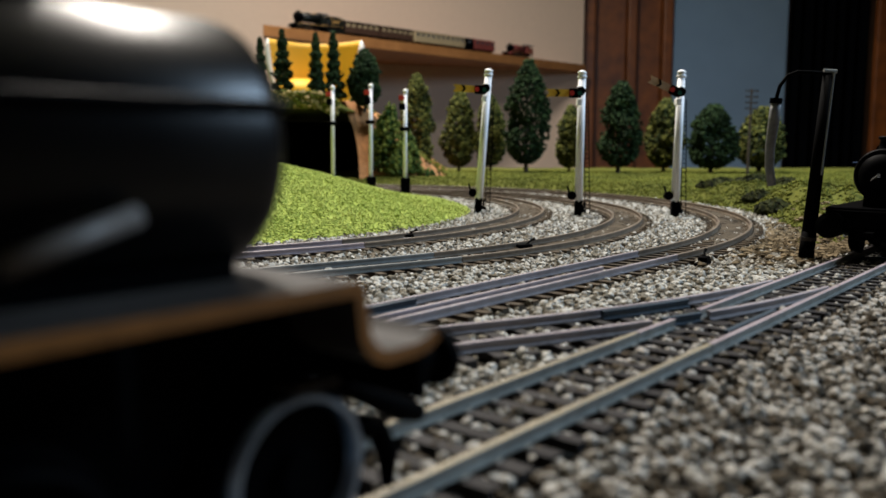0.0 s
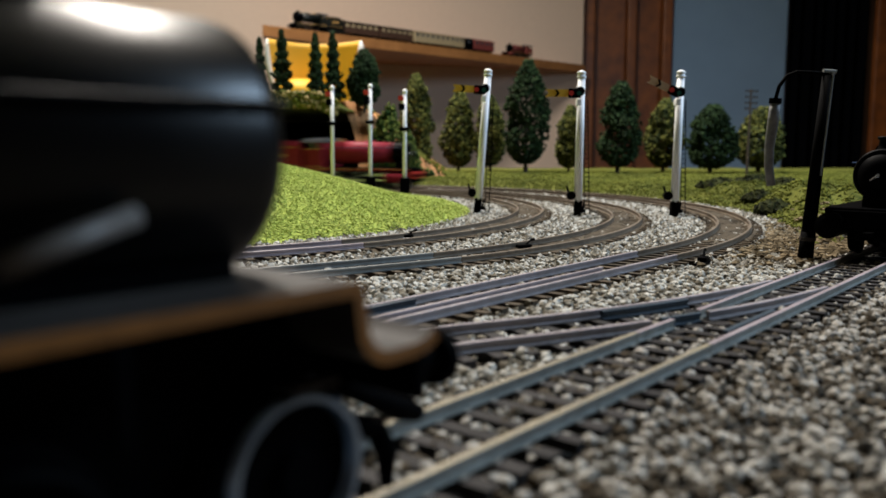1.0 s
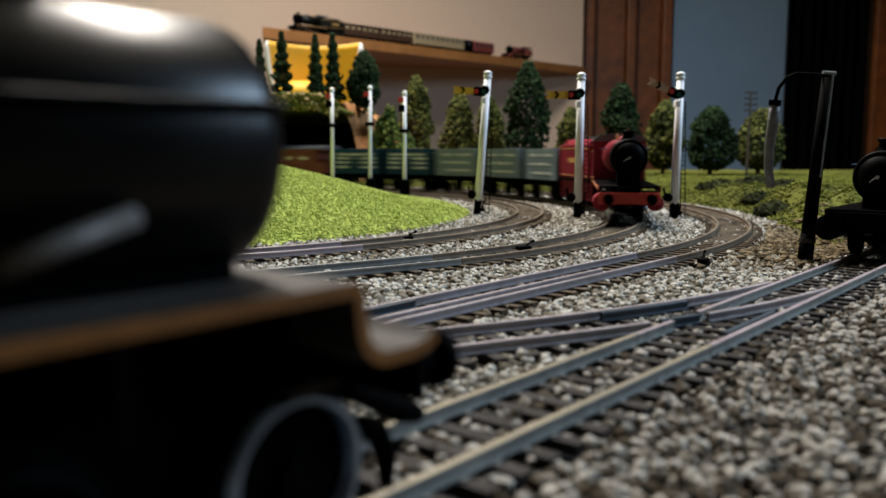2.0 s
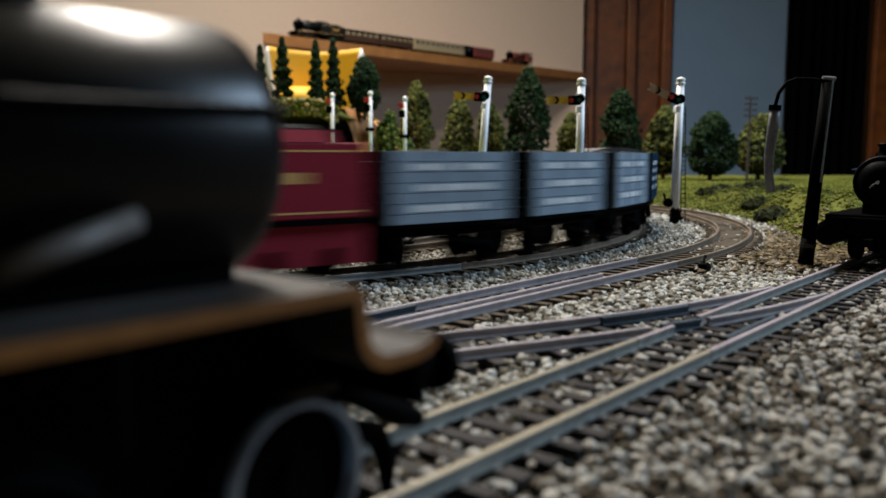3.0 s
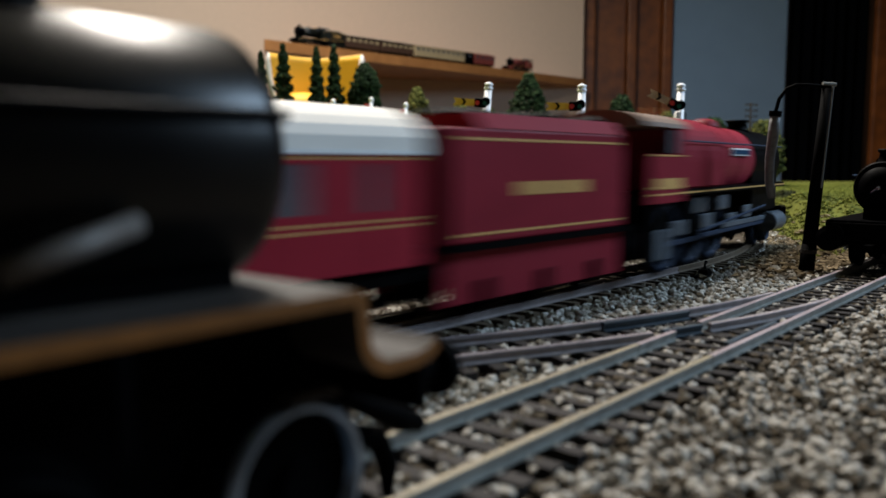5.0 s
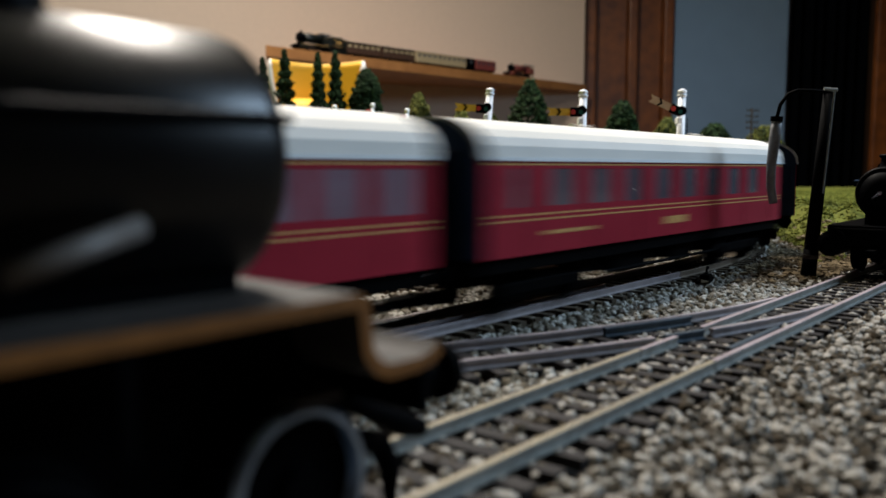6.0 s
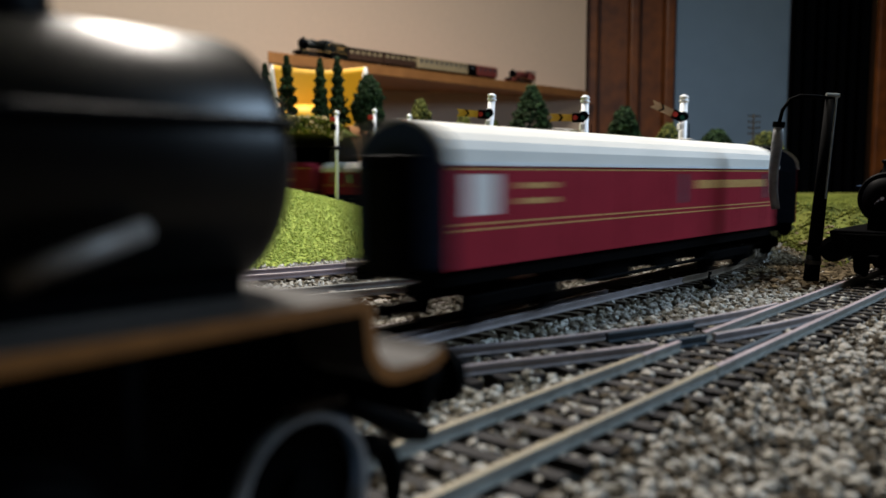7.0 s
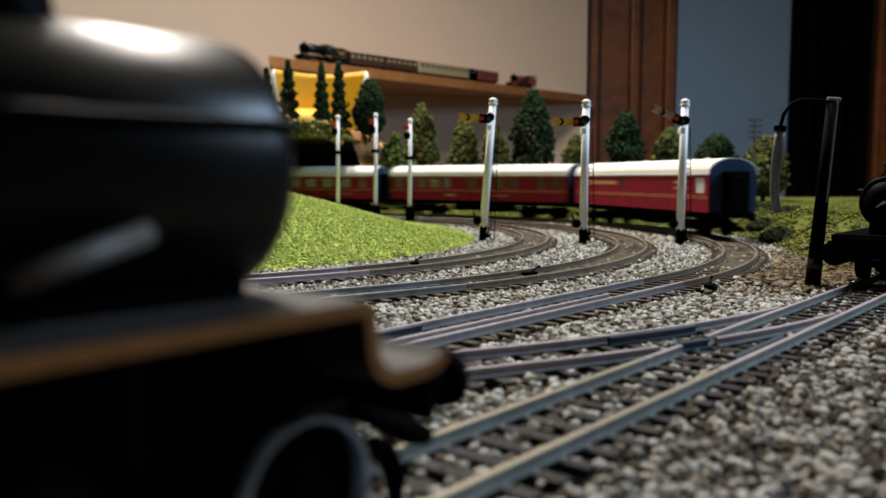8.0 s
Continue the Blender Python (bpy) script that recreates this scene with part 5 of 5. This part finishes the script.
# ---- water column and telegraph pole ----
def water_crane():
    c = tagged(new("water_crane"), "tall black leaning water column with pale hanging hose", "water crane")
    c.matrix_world = pose(0.1415, 0.317, 0.0, 2, 3.2, 0)
    h = 0.0715
    bm = rodded((0, 0, -0.002), (0, 0, 0.012), 0.0030, 0.0028, 14)
    rod(bm, (0, 0, 0.012), (0, 0, h), 0.0027, 0.0022, 14)
    part("post", bm, M_BLACKM, c, smooth=True)
    part("band", rodded((0, 0, 0.0085), (0, 0, 0.0100), 0.0031, None, 14), M_FOOT, c)
    pts = [(0.0016, 0, h - 0.002), (0.0, 0, h + 0.0005), (-0.006, 0, h + 0.0008), (-0.012, 0, h + 0.0006), (-0.0155, 0, h - 0.001), (-0.0180, 0, h - 0.0050), (-0.0188, 0, h - 0.010)]
    part("swan_neck", tube(pts, 0.0007, 10), M_BLACKM, c, smooth=True)
    pts = [(-0.0188, 0, h - 0.010), (-0.0185, 0.0005, h - 0.018), (-0.0190, 0, h - 0.028), (-0.0180, 0.0006, h - 0.036), (-0.0165, 0.0003, h - 0.0425)]
    rr = (0.0019, 0.0021, 0.0018, 0.0017, 0.0016)
    part("hose", tube(pts, rr, 14), M_HOSE, c, "pale grey crumpled hose", smooth=True)
    part("collar", rodded((-0.0188, 0, h - 0.0115), (-0.0188, 0, h - 0.0095), 0.0023, None, 14), M_BLACKM, c)
    bm = bmesh.new()
    rod(bm, (0.0008, -0.0024, 0.034), (0.0008, -0.0024, h + 0.001), 0.0004, None, 8)
    rod(bm, (-0.0022, 0, h + 0.0015), (0.0028, 0, h + 0.0015), 0.0008, None, 8)
    part("chain_rod", bm, M_RAILG, c)


M_HOSE = material("grey_canvas_hose", (0.20, 0.20, 0.21), 0.5, vary=0.6, grain=500, blotch=120, bump=0.0005)
water_crane()


def telegraph_pole():
    x, y = 0.3995, 1.08
    g = ground_z(x, y)
    t = tagged(new("telegraph_pole"), "dark wooden telegraph pole with four crossarms", "pole")
    t.matrix_world = pose(x, y, g, 0, 0.6, 12)
    h = 0.1207 - g
    part("pole", rodded((0, 0, -0.003), (0, 0, h), 0.0018, 0.0011, 10), M_BARK, t)
    for i in range(4):
        z = h - 0.004 - i * 0.0075
        arm = part("crossarm", boxed(-0.009, 0.009, -0.002, -0.0008, z, z + 0.0014), M_BARK, t)
        for xx in (-0.008, -0.004, 0.004, 0.008):
            part("insulator", rodded((xx, -0.0014, z + 0.0014), (xx, -0.0014, z + 0.0034), 0.0006, None, 6), M_BLACKM, arm)


telegraph_pole()


# ---- points: check rails and blades ----
def short_rail(fn, s0, s1, off, mat, label):
    ob = raw("check_rail", *sweep_rail(fn, s0, s1, off, 0.01), mat)
    return tagged(ob, label, "rail", "check rails of the points", "structure")


M_BLADE = material("blue_black_point_blade", (0.035, 0.055, 0.075), 0.45, vary=0.4, metal=0.3)
short_rail(on_siding, 0.074, 0.104, GAUGE / 2 - 0.0024, M_BLADE, "dark check rail inside the crossover rail")
short_rail(on_yard, 0.074, 0.106, -GAUGE / 2 + 0.0022, M_BLADE, "dark check rail inside the yard rail")
short_rail(on_siding, 0.080, 0.0925, -GAUGE / 2 + 0.0004, M_BLADE, "dark crossing nose of the points")
short_rail(on_siding, -0.075, -0.050, -GAUGE / 2 + 0.0022, M_BLADE, "dark wing rail of the crossover")
OUTER = lambda s, o: on_line("outer", s, o)
short_rail(OUTER, -0.21, -0.145, -GAUGE / 2 + 0.0024, M_BLADE, "dark point blade on the outer line")
short_rail(OUTER, -0.17, -0.06, 0.0030, M_RAIL, "closure rail of the outer points")


def point_lever(x, y, turn):
    """A black lever frame that throws a set of points."""
    p = tagged(new("point_lever"), "small black point lever frame lying in the ballast", "lever", "levers of the points")
    p.matrix_world = pose(x, y, 0.0006, 0, 0, turn)
    part("base_plate", boxed(-0.0085, 0.0085, -0.0022, 0.0022, 0.0, 0.0010, bevel=0.0003), M_BLACKM, p)
    part("spring_box", boxed(-0.0035, 0.0030, -0.0017, 0.0017, 0.0010, 0.0028, bevel=0.0004), M_BLACKM, p)
    part("lever", tube([(0.0008, 0.0, 0.0026), (0.0030, 0.0004, 0.0042), (0.0050, 0.0004, 0.0048)], (0.0005, 0.0004, 0.0007), 8), M_BLACKM, p)
    part("throw_bar", rodded((-0.0120, 0.0006, 0.0010), (-0.0080, 0.0006, 0.0010), 0.0005, None, 8), M_BLACKM, p)


for x, y, turn in ((-0.017, 0.389, 14), (0.035, 0.348, 22), (0.099, 0.308, 62)):
    point_lever(x, y, turn)


# ---- grass and ballast ----
def soft(ob):
    """Rounds the shading of crumbs."""
    ob.data.polygons.foreach_set("use_smooth", [True] * len(ob.data.polygons))
    return ob


def grass():
    rng = random.Random(5)
    vs, fs = [], []

    def blade(x, y, z, h):
        a = rng.uniform(0, 6.28)
        w = rng.uniform(0.0004, 0.0009)
        dx, dy = math.cos(a) * w, math.sin(a) * w
        lx, ly = rng.uniform(-0.6, 0.6) * h, rng.uniform(-0.6, 0.6) * h
        b = len(vs)
        vs.extend(((x - dx, y - dy, z - 0.0005), (x + dx, y + dy, z - 0.0005), (x + lx, y + ly, z + h)))
        fs.append((b, b + 1, b + 2))

    def spot():
        while True:
            x, y = rng.uniform(-0.26, 0.05), rng.uniform(0.32, 0.84)
            z = mound(x, y)
            if z > 0.0012:
                return (x, y, z)

    for _ in range(6000):
        x, y, z = spot()
        blade(x, y, z, rng.uniform(0.0005, 0.0017))
    tagged(raw("meadow_grass", vs, fs, M_GRASS), "short bright green grass fibres on the mound", "grass", kind="stuff")
    tagged(soft(raw("meadow_tufts", *clumps(rng, 38000, spot, 0.0010, 0.5), M_GRASS)), "bright green turf crumbs on the mound", "grass", kind="stuff")
    vs.clear(), fs.clear()

    def far_spot():
        while True:
            x, y = rng.uniform(-0.10, 0.62), rng.uniform(0.36, 1.25)
            z = verge(x, y)
            if z > 0.0012:
                return (x, y, z)

    for _ in range(14000):
        x, y, z = far_spot()
        blade(x, y, z, rng.uniform(0.0010, 0.0024))
    tagged(raw("bank_grass", vs, fs, M_GRASS2), "rough olive grass fibres on the outer bank", "grass", kind="stuff")
    tagged(soft(raw("bank_tufts", *clumps(rng, 60000, far_spot, 0.0013, 0.8), M_GRASS2)), "rough olive turf crumbs on the outer bank", "grass", kind="stuff")


M_CHIP = material("granite_chip", (0.34, 0.325, 0.29), 0.85, spec=0.12, grain=900, blotch=40, second=(0.05, 0.045, 0.037), per_piece=1.3, bump=0.0001)


def ballast():
    rng = np.random.RandomState(3)
    ph = (1 + 5 ** 0.5) / 2
    ico = np.array([(-1, ph, 0), (1, ph, 0), (-1, -ph, 0), (1, -ph, 0), (0, -1, ph), (0, 1, ph), (0, -1, -ph), (0, 1, -ph), (ph, 0, -1), (ph, 0, 1), (-ph, 0, -1), (-ph, 0, 1)]) / 1.9
    icof = np.array([(0, 11, 5), (0, 5, 1), (0, 1, 7), (0, 7, 10), (0, 10, 11), (1, 5, 9), (5, 11, 4), (11, 10, 2), (10, 7, 6), (7, 1, 8), (3, 9, 4), (3, 4, 2), (3, 2, 6), (3, 6, 8), (3, 8, 9), (4, 9, 5), (2, 4, 11), (6, 2, 10), (8, 6, 7), (9, 8, 1)])
    octa = np.array([(1, 0, 0), (-1, 0, 0), (0, 1, 0), (0, -1, 0), (0, 0, 1), (0, 0, -1)], float)
    octf = np.array([(0, 2, 4), (2, 1, 4), (1, 3, 4), (3, 0, 4), (2, 0, 5), (1, 2, 5), (3, 1, 5), (0, 3, 5)])

    def offsets(x, y):
        p = Vector((x, y)) - YARD_P
        s, o = p.dot(YARD_T), p.dot(YARD_N)
        yard = [o, o - siding_off(s) if -0.075 < s < 0.16 else 9.0]
        curved = [side_of(k, x, y) for k in TRACKS]
        return yard, curved

    def scatter(x0, x1, y0, y1, pitch, test, base_v, base_f, size, name, label, mat):
        pts = []
        nx, ny = int((x1 - x0) / pitch), int((y1 - y0) / pitch)
        jit = rng.uniform(-0.6, 0.6, (ny, nx, 2)) * pitch
        for j in range(ny):
            for i in range(nx):
                x, y = x0 + (i + 0.5) * pitch + jit[j, i, 0], y0 + (j + 0.5) * pitch + jit[j, i, 1]
                z = test(x, y)
                if z is not None:
                    pts.append((x, y, z))
        pts = np.array(pts)
        n, k = len(pts), len(base_v)
        s = size * rng.uniform(0.55, 1.35, (n, 1, 1)) * rng.uniform(0.65, 1.2, (n, k, 1))
        ang = rng.uniform(0, 2 * np.pi, (n, 3))
        ca, sa = np.cos(ang), np.sin(ang)
        one, nil = np.ones(n), np.zeros(n)
        rz = np.stack([ca[:, 0], -sa[:, 0], nil, sa[:, 0], ca[:, 0], nil, nil, nil, one], 1).reshape(n, 3, 3)
        rx = np.stack([one, nil, nil, nil, ca[:, 1], -sa[:, 1], nil, sa[:, 1], ca[:, 1]], 1).reshape(n, 3, 3)
        v = np.einsum("nij,njk,nlk->nli", rz, rx, base_v[None] * s)
        v[:, :, 2] *= 0.8
        v += pts[:, None, :]
        f = base_f[None] + (np.arange(n) * k)[:, None, None]
        tagged(raw(name, v.reshape(-1, 3).tolist(), f.reshape(-1, 3).tolist(), mat), label, "ballast", kind="stuff")

    def yard_side(x, y):
        z = test(x, y)
        return z if z is not None and (Vector((x, y)) - YARD_P).dot(YARD_N) < 0.012 else None

    def line_side(x, y):
        z = test(x, y)
        return z if z is not None and (Vector((x, y)) - YARD_P).dot(YARD_N) >= 0.012 else None

    def test(x, y):
        if y < 0.02 or abs(x) > 0.62 * y + 0.03:
            return None
        if ground_z(x, y) > 0.0022:
            return None
        yard, curved = offsets(x, y)
        z = rng.uniform(-0.0001, 0.0010)
        for o in yard:
            if abs(abs(o) - GAUGE / 2) < 0.0017:
                return None
            if abs(o) < 0.0145:
                z = rng.uniform(0.0003, 0.0014)
                if rng.rand() < (0.5 if abs(o) > GAUGE / 2 else 0.15):
                    return None
        for o in curved:
            if abs(abs(o) - GAUGE / 2) < 0.0018:
                return None
            if abs(o) < 0.0135:
                z = 0.0012
                if rng.rand() < 0.86:
                    return None
        return z

    # the nearest chips, one by one, as pieces of the ground
    rr = random.Random(8)
    shapes = []
    for q in range(8):
        me = bpy.data.meshes.new("stone")
        v = ico * np.array([[rr.uniform(0.65, 1.2)] for _ in range(12)]) * 0.00125
        me.from_pydata(v.tolist(), [], icof.tolist())
        me.materials.append(M_CHIP)
        shapes.append(me)
    made = 0
    ground_ob = bpy.data.objects["ground"]
    while made < 300:
        s, o = rr.uniform(-0.05, 0.075), rr.uniform(-0.060, -0.016)
        p = YARD_P + YARD_T * s + YARD_N * o
        if p.y < 0.04:
            continue
        ob = new("stone", shapes[made % 8])
        ob.parent = ground_ob
        ob.matrix_basis = pose(p.x, p.y, rr.uniform(0.0004, 0.0012), rr.uniform(0, 360), rr.uniform(0, 360), rr.uniform(0, 360))
        made += 1

    scatter(-0.14, 0.34, 0.06, 0.30, 0.0020, line_side, ico, icof, 0.00118, "cess_ballast", "pale granite ballast chips beside the siding", M_STONE)
    scatter(-0.14, 0.34, 0.03, 0.30, 0.0020, yard_side, ico, icof, 0.00122, "near_ballast", "loose grey granite ballast chips round the yard tracks", M_STONED)
    scatter(-0.17, 0.42, 0.30, 0.96, 0.0023, test, octa, octf, 0.0014, "far_ballast", "grey granite ballast chips between the curved tracks", M_STONE)


M_LITTER = material("dead_leaf_flakes", (0.20, 0.155, 0.095), 0.9, spec=0.1, grain=400, blotch=60, second=(0.06, 0.045, 0.025), per_piece=0.9, island=True)


def litter():
    """Tan flakes of dead leaf between the outer rail and the bank."""
    rng = random.Random(41)

    def spot():
        while True:
            x, y = rng.gauss(0.155, 0.030), rng.gauss(0.385, 0.045)
            if side_of("outer", x, y) > 0.017 and (Vector((x, y)) - YARD_P).dot(YARD_N) > 0.016:
                return (x, y, max(0.0012, ground_z(x, y)) + 0.0004)

    tagged(raw("leaf_litter", *clumps(rng, 1100, spot, 0.0019, 0.45), M_LITTER), "dry tan leaf litter between ballast and bank", "litter", kind="stuff")


grass()
ballast()
litter()


# ---- motion ----
def express_front(t):
    """Metres run by the front of the passenger train along the outer line."""
    keys = ((0.0, -1.62), (1.2, -1.60), (2.4, -1.10), (4.5, -0.112), (4.7, -0.014), (6.0, 0.613), (6.5, 0.849), (7.2, 1.172), (7.4, 1.262), (7.6, 1.345), (8.0, 1.478))
    return float(np.interp(t, [k[0] for k in keys], [k[1] for k in keys]))


def goods_front(t):
    keys = ((0.0, 1.058), (1.0, 0.622), (1.5, 0.404), (2.8, -0.131), (3.0, -0.212), (5.0, -1.007), (6.0, -1.25), (8.0, -1.30))
    return float(np.interp(t, [k[0] for k in keys], [k[1] for k in keys]))


def motions():
    times = [i / 10 for i in range(81)]

    def run(ob, line, front_of, way, back, length, base):
        """Keys a vehicle whose front lies back metres behind the train's front; way +1 runs towards larger s."""
        rows = []
        for t in times:
            c = front_of(t) - way * (back + length / 2)
            p, _ = on_line(line, c + base / 2)
            q, _ = on_line(line, c - base / 2)
            m = (p + q) / 2
            d = (p - q) * way
            rows.append((t, pose(m.x, m.y, RAIL_TOP, 0, 0, math.degrees(math.atan2(d.y, d.x)))))
        walk(ob, rows)

    run(goods_engine, "middle", goods_front, -1, 0.0, 0.126, 0.07)
    run(goods_tender, "middle", goods_front, -1, 0.132, 0.066, 0.04)
    back = 0.204
    for w in wagons:
        run(w, "middle", goods_front, -1, back, 0.058, 0.038)
        back += 0.0645
    run(van, "middle", goods_front, -1, back, 0.066, 0.038)
    run(express_engine, "outer", express_front, 1, 0.0, 0.196, 0.10)
    run(express_tender, "outer", express_front, 1, 0.201, 0.086, 0.05)
    back = 0.299
    for c in coaches:
        run(c, "outer", express_front, 1, back, COACH_L, 0.13)
        back += COACH_L + 0.020


motions()
